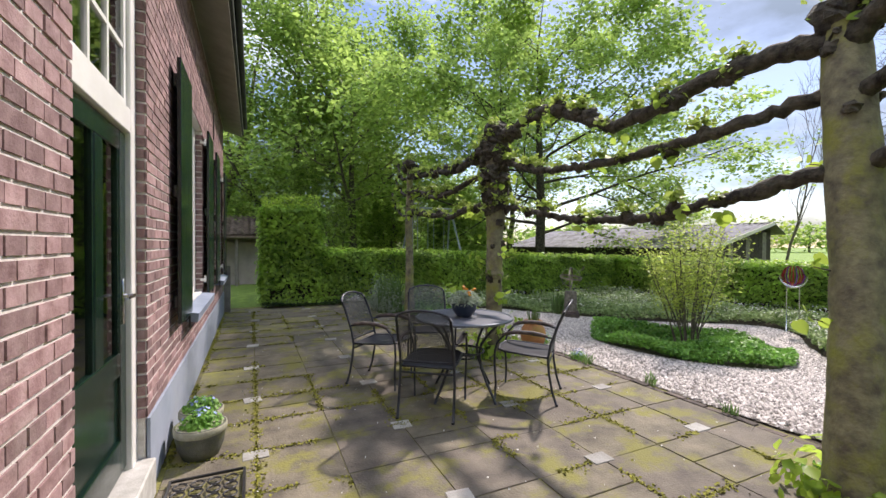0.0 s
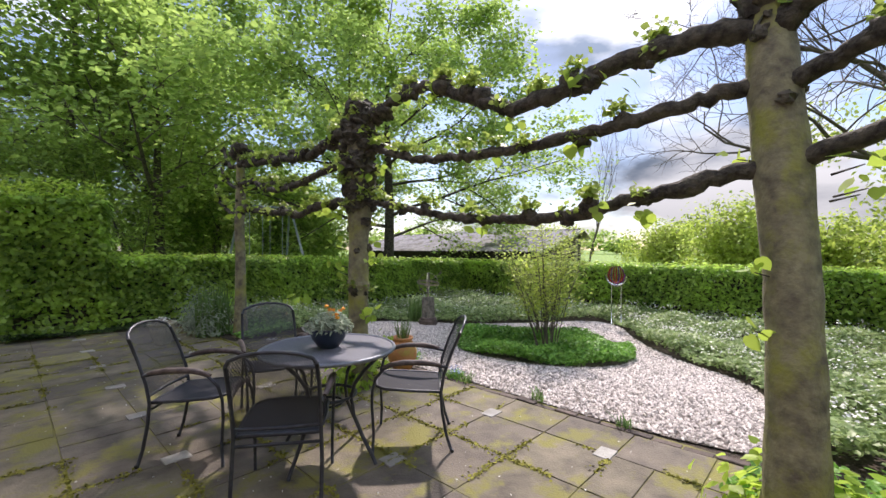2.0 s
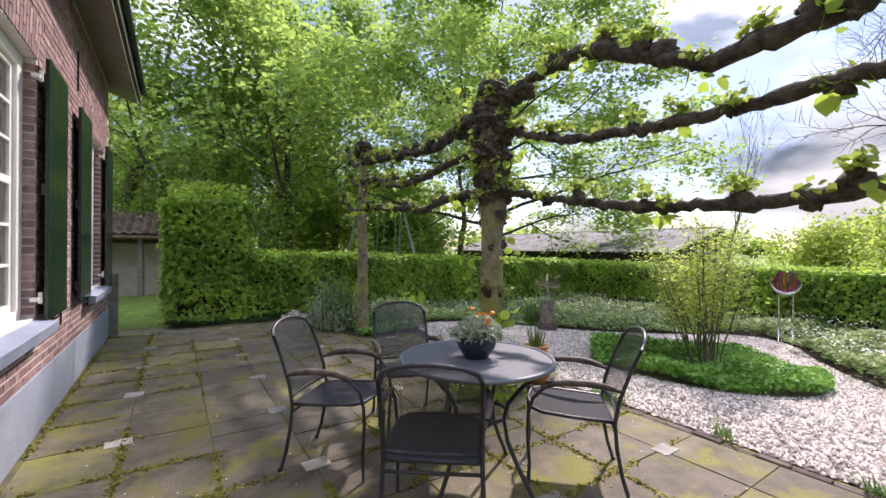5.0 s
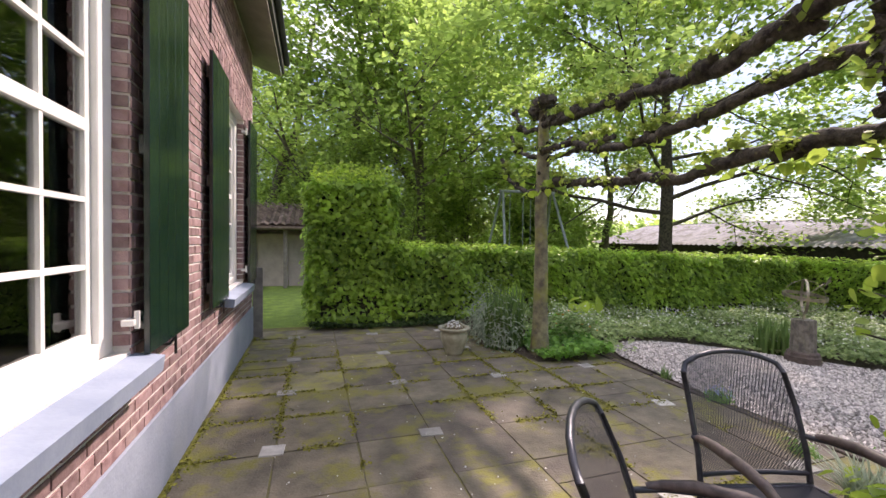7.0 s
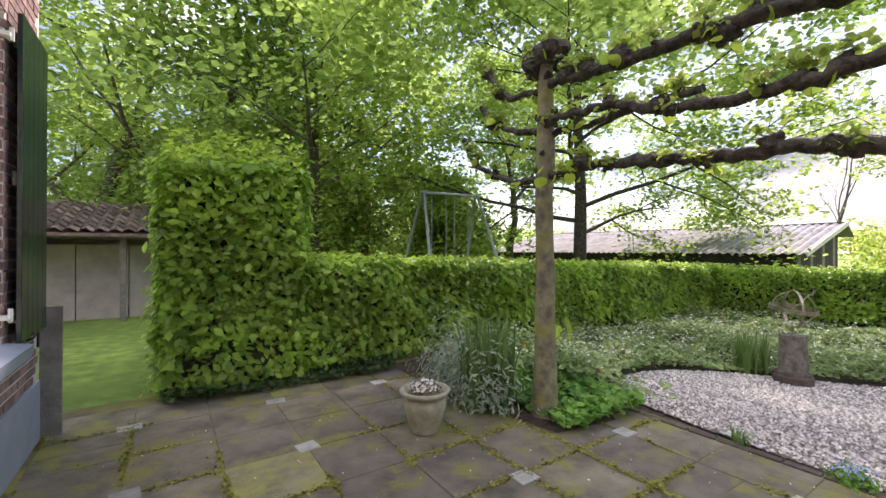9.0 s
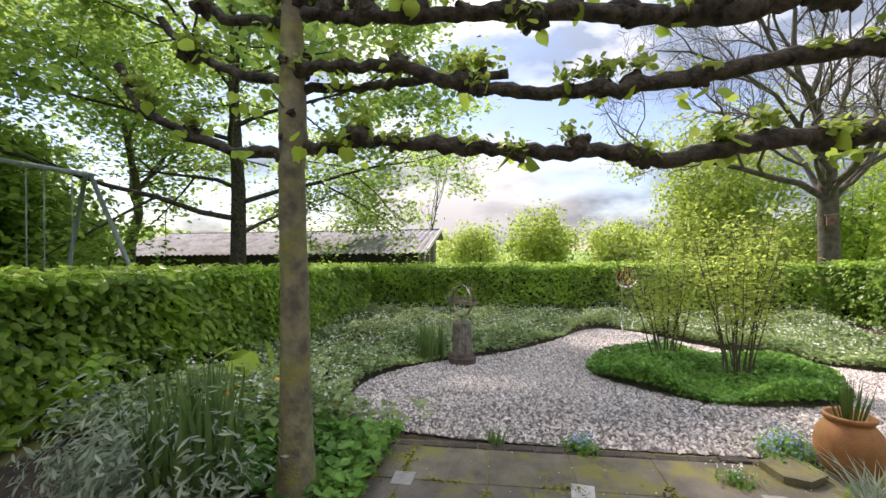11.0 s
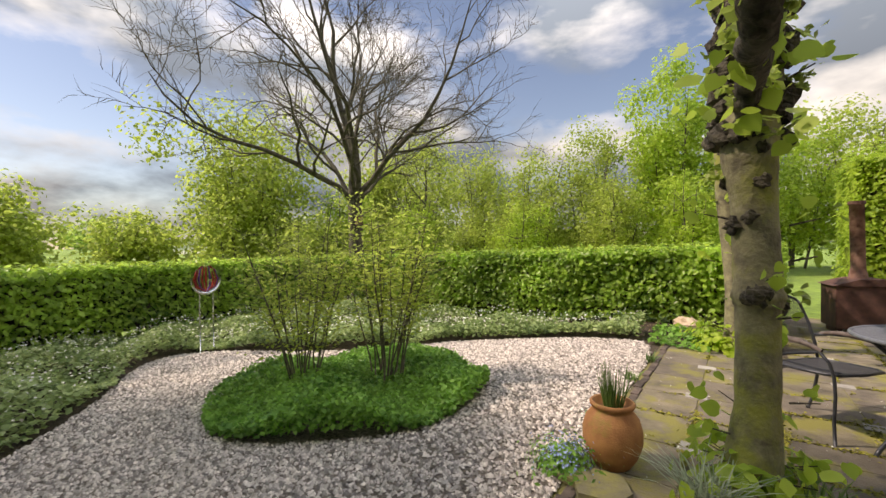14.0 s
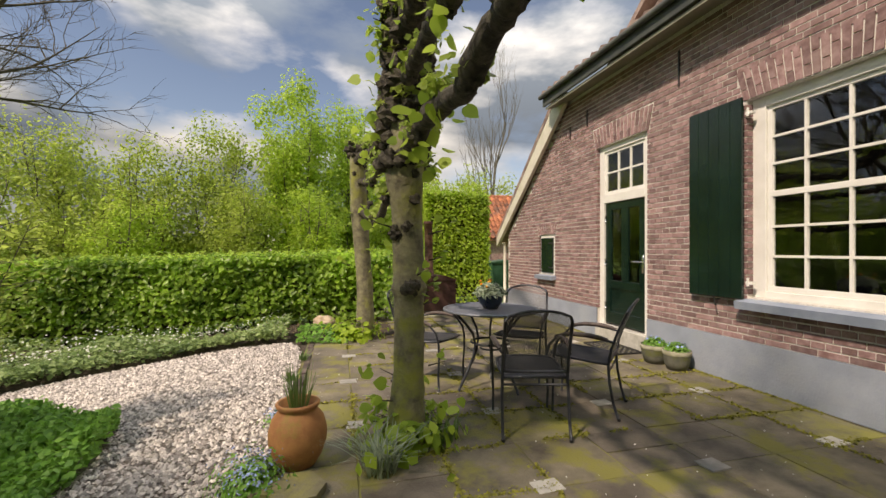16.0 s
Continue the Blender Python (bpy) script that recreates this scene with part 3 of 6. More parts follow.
# ---- windows, door, shutters ----
def window(y0, y1, z0, z1, cols, rows, name="window"):
    w = thing(name, "tall white painted sash window with small panes in a broad frame", "window", kind="structure")
    fr = Geo()
    fw = 0.13
    box(-0.10, -0.03, y0, y0 + fw, z0, z1, fr, 0.004)
    box(-0.10, -0.03, y1 - fw, y1, z0, z1, fr, 0.004)
    box(-0.10, -0.03, y0 + fw, y1 - fw, z1 - 0.10, z1, fr, 0.004)
    box(-0.10, -0.03, y0 + fw, y1 - fw, z0, z0 + 0.07, fr, 0.004)
    part("window_frame", fr, "white_paint", w, "white painted outer frame")
    a, b, c, d = y0 + fw, y1 - fw, z0 + 0.07, z1 - 0.10
    sash = Geo()
    zm = c + (d - c) * 0.52
    for q0, q1 in ((c, c + 0.05), (zm - 0.02, zm + 0.035), (d - 0.04, d)):
        box(-0.095, -0.055, a + 0.001, b - 0.001, q0, q1, sash, 0.003)
    for q0, q1 in ((a, a + 0.045), (b - 0.045, b)):
        box(-0.094, -0.056, q0 + 0.001, q1, c, d, sash, 0.003)
    part("sash", sash, "white_paint", w, "white painted sash rails")
    for k in range(1, cols):
        yk = a + (b - a) * k / cols
        part("glazing_bar", box(-0.088, -0.058, yk - 0.011, yk + 0.011, c + 0.05, d - 0.04), "white_paint", w)
    half = rows // 2
    zs = [c + 0.05 + (zm - 0.02 - c - 0.05) * k / half for k in range(half + 1)] + [zm + 0.035 + (d - 0.04 - zm - 0.035) * k / (rows - half) for k in range(rows - half + 1)]
    for k in list(range(1, half)) + list(range(half + 2, len(zs) - 1)):
        part("glazing_bar", box(-0.089, -0.057, a + 0.045, b - 0.045, zs[k] - 0.011, zs[k] + 0.011), "white_paint", w)
    for i in range(cols):
        for k in range(len(zs) - 1):
            if k == half:
                continue
            p = part("pane", box(-0.078, -0.074, a + (b - a) * i / cols, a + (b - a) * (i + 1) / cols, zs[k], zs[k + 1]), "glass", w)
            p.visible_shadow = False
    for ob in w.children:
        for v_ in ob.data.vertices:
            v_.co.x -= 0.045
    s = thing("window_sill", "blue-grey painted stone window sill", "window sill", kind="structure")
    part("sill_slab", prism([(-0.10, z0 - 0.09), (0.115, z0 - 0.11), (0.125, z0 - 0.035), (-0.10, z0)], y0 - 0.03, y1 + 0.03, "y"), "sill", s)
    return w


window(4.92, 6.50, 0.87, 2.80, 4, 6, "window_1")
window(8.42, 9.72, 0.87, 2.80, 4, 6, "window_2")
sm = thing("window_3", "small white framed window closed by a dark green hatch", "window", kind="structure")
fr = Geo()
box(-0.08, -0.02, 0.64, 0.70, 0.86, 1.62, fr, 0.003); box(-0.08, -0.02, 1.14, 1.20, 0.86, 1.62, fr, 0.003)
box(-0.08, -0.02, 0.70, 1.14, 1.56, 1.62, fr, 0.003); box(-0.08, -0.02, 0.70, 1.14, 0.86, 0.90, fr, 0.003)
part("window_frame", fr, "white_paint", sm)
part("hatch", box(-0.05, 0.01, 0.70, 1.14, 0.90, 1.56, b=0.006), "green_paint", sm, "dark green painted hatch")
for z in (1.0, 1.46):
    part("hinge", box(0.01, 0.016, 1.0, 1.17, z - 0.015, z + 0.015), "black_iron", sm)
part("sill_slab", prism([(-0.03, 0.79), (0.09, 0.77), (0.1, 0.84), (-0.03, 0.86)], 0.58, 1.26, "y"), "sill", sm)


def shutter(y0, y1, z0, z1, hinge):
    s = thing("shutter", "dark green painted plank shutter folded open against the brick wall", "shutter", group="window shutters")
    n = 5
    for k in range(n):
        a, b = y0 + (y1 - y0) * k / n, y0 + (y1 - y0) * (k + 1) / n
        part("board", box(0.045, 0.072, a + 0.001, b - 0.001, z0, z1, b=0.003), "green_paint", s)
    for z in (z0 + 0.16, (z0 + z1) / 2, z1 - 0.16):
        part("batten", box(0.020, 0.0445, y0 + 0.02, y1 - 0.02, z - 0.045, z + 0.045, b=0.003), "green_paint", s)
    for z in (z0 + 0.16, z1 - 0.16):
        h = Geo()
        yy = y1 if hinge > 0 else y0
        box(-0.02, 0.03, min(yy, yy + hinge * 0.07), max(yy, yy + hinge * 0.07), z - 0.014, z + 0.014, h, 0.003)
        tube([(0.03, yy + hinge * 0.03, z - 0.03), (0.03, yy + hinge * 0.03, z + 0.05)], 0.012, 6, h)
        part("hinge", h, "white_paint", s, "white painted iron hinge")
    c = Geo()
    ym = (y0 + y1) / 2
    tube([(-0.01, ym, z0 - 0.03), (0.06, ym, z0 - 0.03), (0.085, ym + 0.01, z0 + 0.01), (0.08, ym + 0.03, z0 - 0.09)], 0.008, 6, c)
    part("catch", c, "black_iron", s, "black iron shutter catch")
    return s


shutter(4.31, 4.93, 0.85, 2.82, 1)
shutter(6.50, 7.14, 0.85, 2.82, -1)
shutter(7.78, 8.41, 0.85, 2.82, 1)
shutter(9.74, 10.34, 0.85, 2.82, -1)

# the garden door with its fanlight
dr = thing("door_1", "dark green half-glazed garden door with a six-pane fanlight above", "door", kind="structure")
fr = Geo()
box(-0.12, -0.04, 2.50, 2.60, 0.20, 2.89, fr, 0.004); box(-0.12, -0.04, 3.38, 3.48, 0.20, 2.89, fr, 0.004)
box(-0.12, -0.04, 2.60, 3.38, 2.81, 2.89, fr, 0.004); box(-0.12, -0.04, 2.60, 3.38, 2.04, 2.17, fr, 0.004)
part("door_frame", fr, "white_paint", dr, "white painted door frame")
bars = Geo()
box(-0.09, -0.06, 2.60, 3.38, 2.17, 2.21, bars); box(-0.09, -0.06, 2.60, 3.38, 2.77, 2.81, bars); box(-0.09, -0.06, 2.60, 2.64, 2.21, 2.77, bars); box(-0.09, -0.06, 3.34, 3.38, 2.21, 2.77, bars)
part("fanlight_frame", bars, "white_paint", dr)
for yk in (2.873, 3.107):
    part("glazing_bar", box(-0.088, -0.062, yk - 0.012, yk + 0.012, 2.21, 2.77), "white_paint", dr)
part("glazing_bar", box(-0.087, -0.063, 2.64, 3.34, 2.478, 2.502), "white_paint", dr)
for i in range(3):
    for k in range(2):
        p = part("pane", box(-0.077, -0.073, 2.64 + 0.2333 * i, 2.64 + 0.2333 * (i + 1), 2.21 + 0.28 * k, 2.49 + 0.28 * k), "glass", dr)
        p.visible_shadow = False
lf = Geo()
for a, b, c, d in ((2.603, 2.70, 0.24, 2.035), (3.28, 3.377, 0.24, 2.035), (2.945, 3.035, 0.88, 1.93), (2.70, 3.28, 1.93, 2.035), (2.70, 3.28, 0.76, 0.88), (2.70, 3.28, 0.24, 0.42)):
    box(-0.105, -0.065, a, b, c, d, lf, 0.004)
leaf = part("door_leaf", lf, "green_paint", dr, "dark green painted door leaf")
part("panel", box(-0.095, -0.08, 2.70, 3.28, 0.42, 0.76), "green_paint", leaf)
ml = Geo()
for a, b in ((2.70, 2.945), (3.035, 3.28)):
    box(-0.09, -0.07, a, a + 0.02, 0.88, 1.93, ml); box(-0.09, -0.07, b - 0.02, b, 0.88, 1.93, ml)
part("moulding", ml, "green_paint", leaf)
for a, b in ((2.70, 2.945), (3.035, 3.28)):
    p = part("pane", box(-0.087, -0.083, a, b, 0.88, 1.93), "glass", leaf)
    p.visible_shadow = False
hd = Geo()
box(-0.066, -0.058, 3.31, 3.345, 1.02, 1.26, hd, 0.003)
tube([(-0.06, 3.33, 1.17), (-0.015, 3.33, 1.17), (-0.012, 3.31, 1.17), (-0.012, 3.21, 1.17)], 0.009, 8, hd)
part("door_handle", hd, "chrome", dr, "polished steel lever handle", smooth=True)
for z in (0.5, 1.15, 1.8):
    part("hinge", tube([(-0.06, 2.602, z - 0.05), (-0.06, 2.602, z + 0.05)], 0.012, 8), "chrome", dr, smooth=True)
for ob in dr.children_recursive:
    for v_ in ob.data.vertices:
        v_.co.y = 2.50 + (v_.co.y - 2.50) * (1.08 / 0.98)
        v_.co.x -= 0.01
part("threshold", box(-0.32, 0.04, 2.504, 3.576, 0.0, 0.212, b=0.008), "slab_light", label="pale worn stone door step", kind="structure")
mat_ = thing("doormat", "dark cast-iron scroll doormat lying on the paving by the door", "doormat")
for k in range(7):
    for j in range(4):
        mg = Geo()
        cy, cx = 3.0 + 0.09 * k, 0.16 + 0.09 * j
        tube([(cx + 0.036 * math.cos(t), cy + 0.036 * math.sin(t), 0.02) for t in [2 * math.pi * i / 10 for i in range(10)]], 0.006, 4, mg, closed=True)
        part("scroll", mg, "black_iron", mat_)
part("rim", tube([(0.1, 2.93, 0.02), (0.5, 2.93, 0.02), (0.5, 3.62, 0.02), (0.1, 3.62, 0.02)], 0.011, 5, closed=True), "black_iron", mat_)

# iron wall anchors
for ya, za, h in ((4.1, 3.46, 0.42), (2.25, 3.45, 0.26), (1.75, 3.35, 0.2), (8.0, 3.25, 0.42)):
    an = thing("wall_anchor", "black forged-iron wall anchor on the brickwork", "wall anchor", group="wall anchors")
    part("bar", box(0.002, 0.018, ya - 0.009, ya + 0.009, za - h / 2, za + h / 2, b=0.002), "black_iron", an)
pk = thing("picket", "grey weathered wooden gate board leaning at the corner of the house", "gate")
part("board", box(0.0, 0.13, 10.52, 10.55, 0.0, 0.98, b=0.004), "grey_wood", pk)


# ---- hedges ----
rs = np.random.RandomState(5)


def hedge_wall(name, x0, x1, y0, y1, ztop, zbase, density, label, faces, size=0.065, mat="leaf_hedge"):
    """A clipped hedge: a solid dark body for its inner shade, stems, and a coat of leaves. ztop and zbase are functions
    of x.
    """
    h = thing(name, label, "hedge")
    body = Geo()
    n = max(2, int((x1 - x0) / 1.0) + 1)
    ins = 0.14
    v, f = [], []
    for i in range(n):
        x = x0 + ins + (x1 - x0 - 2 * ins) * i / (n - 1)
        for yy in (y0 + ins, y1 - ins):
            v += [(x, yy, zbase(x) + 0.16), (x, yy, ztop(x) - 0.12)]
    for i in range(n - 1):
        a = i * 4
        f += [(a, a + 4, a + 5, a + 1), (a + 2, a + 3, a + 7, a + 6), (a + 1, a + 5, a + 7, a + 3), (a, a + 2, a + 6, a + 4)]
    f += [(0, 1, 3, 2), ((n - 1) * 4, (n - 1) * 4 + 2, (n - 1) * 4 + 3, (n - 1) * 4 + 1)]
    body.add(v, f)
    # one solid bark-dark block: the shade between leaves and twigs is its colour
    part("twig_core", body, "bark_dark", h, "solid dark body standing in for shaded twigs inside the hedge")
    st = Geo()
    L = max(x1 - x0, y1 - y0)
    for k in range(int(L * 3.5)):
        t = (k + rs.uniform(0.2, 0.8)) / (L * 3.5)
        if x1 - x0 > y1 - y0:
            x, yy = x0 + t * (x1 - x0), (y0 + y1) / 2 + rs.uniform(-0.1, 0.1)
        else:
            x, yy = (x0 + x1) / 2 + rs.uniform(-0.1, 0.1), y0 + t * (y1 - y0)
        tube([(x, yy, zbase(x) - 0.05), (x + rs.uniform(-.04, .04), yy, zbase(x) + 0.3)], 0.016, 5, st)
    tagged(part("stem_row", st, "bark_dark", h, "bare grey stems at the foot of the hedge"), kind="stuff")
    C, N = [], []
    for (ax, sgn) in faces:
        if ax == "x":
            area = (y1 - y0) * (ztop(x0) - zbase(x0))
        elif ax == "y":
            area = (x1 - x0) * (ztop((x0 + x1) / 2) - zbase((x0 + x1) / 2))
        else:
            area = (x1 - x0) * (y1 - y0)
        m = int(area * density)
        t, u, d = rs.rand(m), rs.rand(m), rs.normal(0, 0.045, m) - 0.03
        wav = 0.035 * np.sin(t * L * 2.1 + 1) + 0.02 * np.sin(t * L * 6.3) + 0.025 * np.sin(u * 7 + t * L * 3)
        if ax == "z":
            x, yy = x0 + t * (x1 - x0), y0 + u * (y1 - y0)
            z = np.array([ztop(q) for q in x]) + d + rs.rand(m) ** 4 * 0.10
            nn = np.tile([0, 0, 1.0], (m, 1))
        else:
            if ax == "y":
                x = x0 + t * (x1 - x0)
                yy = (y0 if sgn < 0 else y1) + sgn * (d + wav)
            else:
                yy = y0 + t * (y1 - y0)
                x = (x0 if sgn < 0 else x1) + sgn * (d + wav)
            zb = np.array([zbase(q) for q in x])
            zt = np.array([ztop(q) for q in x])
            z = zb + 0.06 + (zt - zb - 0.04) * u ** 0.92
            bare = (u < 0.16) & (rs.rand(m) < 0.6)
            z = np.where(bare, zb + (zt - zb) * rs.rand(m), z)
            nn = np.zeros((m, 3))
            nn[:, 0 if ax == "x" else 1] = sgn
            nn[:, 2] = 0.85
        C.append(np.stack([x, yy, z], 1))
        N.append(nn)
    C, N = np.concatenate(C), np.concatenate(N)
    part("leaves", leaves(C, N, size, 0.62, rs, droop=1.3, spin=0.38), mat, h, kind="stuff")
    m = int((x1 - x0) * (y1 - y0) * (900 if ztop(x0) > 2 else 260))
    x, yy = rs.uniform(x0, x1, m), rs.uniform(y0, y1, m)
    z = np.array([ztop(q) for q in x]) + rs.rand(m) ** 2 * (0.38 if ztop(x0) > 2 else 0.13)
    part("new_growth", leaves(np.stack([x, yy, z], 1), np.tile([0, 0, 1.0], (m, 1)), size * 0.85, 0.6, rs), "leaf_fresh", h, kind="stuff")
    return h


HT = lambda x: 1.32 - 0.029 * x
HB = lambda x: float(land(x))
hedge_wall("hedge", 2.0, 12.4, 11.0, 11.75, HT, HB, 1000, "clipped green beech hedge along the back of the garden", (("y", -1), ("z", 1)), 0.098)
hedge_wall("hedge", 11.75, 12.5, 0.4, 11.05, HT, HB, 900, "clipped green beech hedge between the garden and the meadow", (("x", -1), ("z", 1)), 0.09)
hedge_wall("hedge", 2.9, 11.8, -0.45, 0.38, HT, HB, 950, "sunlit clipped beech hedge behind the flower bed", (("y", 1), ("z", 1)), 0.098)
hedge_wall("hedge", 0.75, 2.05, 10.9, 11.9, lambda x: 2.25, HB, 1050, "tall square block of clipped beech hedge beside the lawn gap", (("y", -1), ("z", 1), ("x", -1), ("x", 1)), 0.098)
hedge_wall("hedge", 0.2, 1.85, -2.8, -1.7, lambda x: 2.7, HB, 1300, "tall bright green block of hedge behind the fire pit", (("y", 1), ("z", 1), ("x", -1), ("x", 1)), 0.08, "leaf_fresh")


# ---- low planting ----
def carpet(name, poly, n, size, mat, label, height, hole=None, flowers=0, fl_mat="petal_white", spin=.45):
    p = np.array(poly)
    lo, hi = p.min(0), p.max(0)
    x = rs.uniform(lo[0], hi[0], n * 3)
    y = rs.uniform(lo[1], hi[1], n * 3)
    k = inside(poly, x, y)
    for h in hole or []:
        k &= ~inside(h, x, y)
    x, y = x[k][:n], y[k][:n]
    lump = 0.55 + 0.25 * np.sin(x * 3.1 + 1.3 * np.sin(y * 2.3)) + 0.2 * np.sin(y * 4.7 + x * 1.9)
    z = land(x) + 0.02 + height * lump * rs.uniform(0.25, 1.0, len(x))
    c = np.stack([x, y, z], 1)
    nn = np.tile([0, 0, 1.0], (len(x), 1))
    g = thing(name, label, "ground cover plants")
    part("leaves", leaves(c, nn, size, 0.75, rs, spin=spin), mat, g, kind="stuff")
    if flowers:
        i = rs.choice(len(x), min(flowers, len(x)), replace=False)
        c2 = c[i] + [0, 0, height * 0.45]
        part("blossom", leaves(c2, nn[i], 0.028, 0.9, rs), fl_mat, g, kind="stuff")
    return g


BED_N = [(3.9, 8.9), (4.4, 8.7), (12.0, 4.0), (12.0, 11.1), (3.6, 11.1), (3.7, 9.4)]
carpet("ground_cover", [(4.35, 8.75), (4.4, 5.55), (12.0, 5.55), (12.0, 11.05), (3.9, 11.05), (3.9, 9.1)], 34000, 0.065, "leaf_bed", "dense low bed of pale green anemones dotted with white flowers", 0.34, [GRAVEL], 3000)
carpet("ground_cover", [(4.6, 1.15), (11.9, 1.0), (12.0, 5.6), (9.5, 5.6), (7.6, 4.2), (4.6, 2.1)], 30000, 0.065, "leaf_bed", "dense low bed of pale green anemones with small white flowers", 0.33, [GRAVEL, ISLAND], 2600)
carpet("island_planting", ISLAND, 26000, 0.050, "leaf_island", "bright green mound of feathery leaves in the gravel", 0.33, spin=.8)
carpet("ground_cover", [(3.75, 1.0), (4.5, 1.0), (4.45, 2.0), (3.75, 2.15)], 500, 0.07, "leaf_island", "small green weeds on bare soil beside the tree", 0.12)
carpet("ground_cover", [(3.3, 8.35), (4.25, 8.3), (4.4, 9.4), (3.9, 9.6), (3.5, 9.3)], 1600, 0.075, "leaf_island", "fresh green herbs round the foot of the far tree", 0.22)
carpet("ground_cover", [(0.75, 10.65), (3.0, 10.6), (3.2, 11.05), (0.75, 11.05)], 1600, 0.06, "leaf_dark", "dark ivy creeping along the foot of the hedge", 0.12)
# mulch: dry leaves on the bare strip
n = 1500
x, y = rs.uniform(4.4, 11.8, n), rs.uniform(0.42, 1.2, n)
part("dry_leaves", leaves(np.stack([x, y, land(x) + rs.uniform(0.0, 0.03, n)], 1), np.tile([0, 0, 1.0], (n, 1)), 0.04, 0.4, rs), "straw", label="brown dry leaves scattered on the bare soil strip", kind="stuff")

# ---- the trained lime trees ----
rt = np.random.RandomState(11)


def lumpy(pts, rads, g, n=14):
    """A limb along a rough line, swollen and knotted."""
    P, R = [], []
    for i in range(len(pts) - 1):
        a, b = Vector(pts[i]), Vector(pts[i + 1])
        m = max(2, int((b - a).length / 0.045))
        for k in range(m):
            t = k / m
            P.append(a.lerp(b, t) + Vector((rt.normal(0, .007), rt.normal(0, .004), rt.normal(0, .008))))
            R.append((rads[i] * (1 - t) + rads[i + 1] * t) * 0.70 * (1 + 0.12 * abs(rt.normal(0, 0.7)) + (0.38 if rt.rand() < 0.12 else 0)))
    P.append(Vector(pts[-1]))
    R.append(rads[-1])
    R = [R[0]] + [(R[i - 1] + 2 * R[i] + R[i + 1]) / 4 for i in range(1, len(R) - 1)] + [R[-1]]
    tube(P, R, 10, g, 0.06, rt)


def knobs(pts, g, every=0.16, r=0.055, spurs=None):
    """Pollard knots along a limb; gives back the places where shoots grow."""
    out = []
    for i in range(len(pts) - 1):
        a, b = Vector(pts[i]), Vector(pts[i + 1])
        m = max(1, int((b - a).length / every))
        for k in range(m):
            c = a.lerp(b, (k + rt.rand()) / m)
            q = r * rt.uniform(0.5, 1.4)
            up = 1 if rt.rand() < 0.62 else -1
            c = c + Vector((rt.normal(0, 0.01), 0, up * q * 0.42))
            blob(c, q, rt, (0.9, 1.25, 1.0), 0.30, g, 7)
            for j in range(3):
                c2 = c + Vector((rt.normal(0, q * .4), rt.normal(0, q * .6), up * q * rt.uniform(.3, .85)))
                blob(c2, q * rt.uniform(.35, .6), rt, (1, 1, 1), 0.3, g, 5)
                out.append(c2)
    return out


def shoot_leaves(spots, per, size, mat, parent, spread=0.05, droop=1.2, lift=0.03):
    c, nn = [], []
    for s in spots:
        for k in range(per):
            c.append([s[0] + rt.normal(0, spread), s[1] + rt.normal(0, spread), s[2] + abs(rt.normal(0, spread)) + lift])
            nn.append([rt.normal(0, .6), rt.normal(0, .6), 1.0])
    return part("leaves", broad_leaves(c, nn, size, rt, droop) if size > .06 else leaves(c, nn, size, 0.85, rt, droop=droop), mat, parent, kind="stuff")


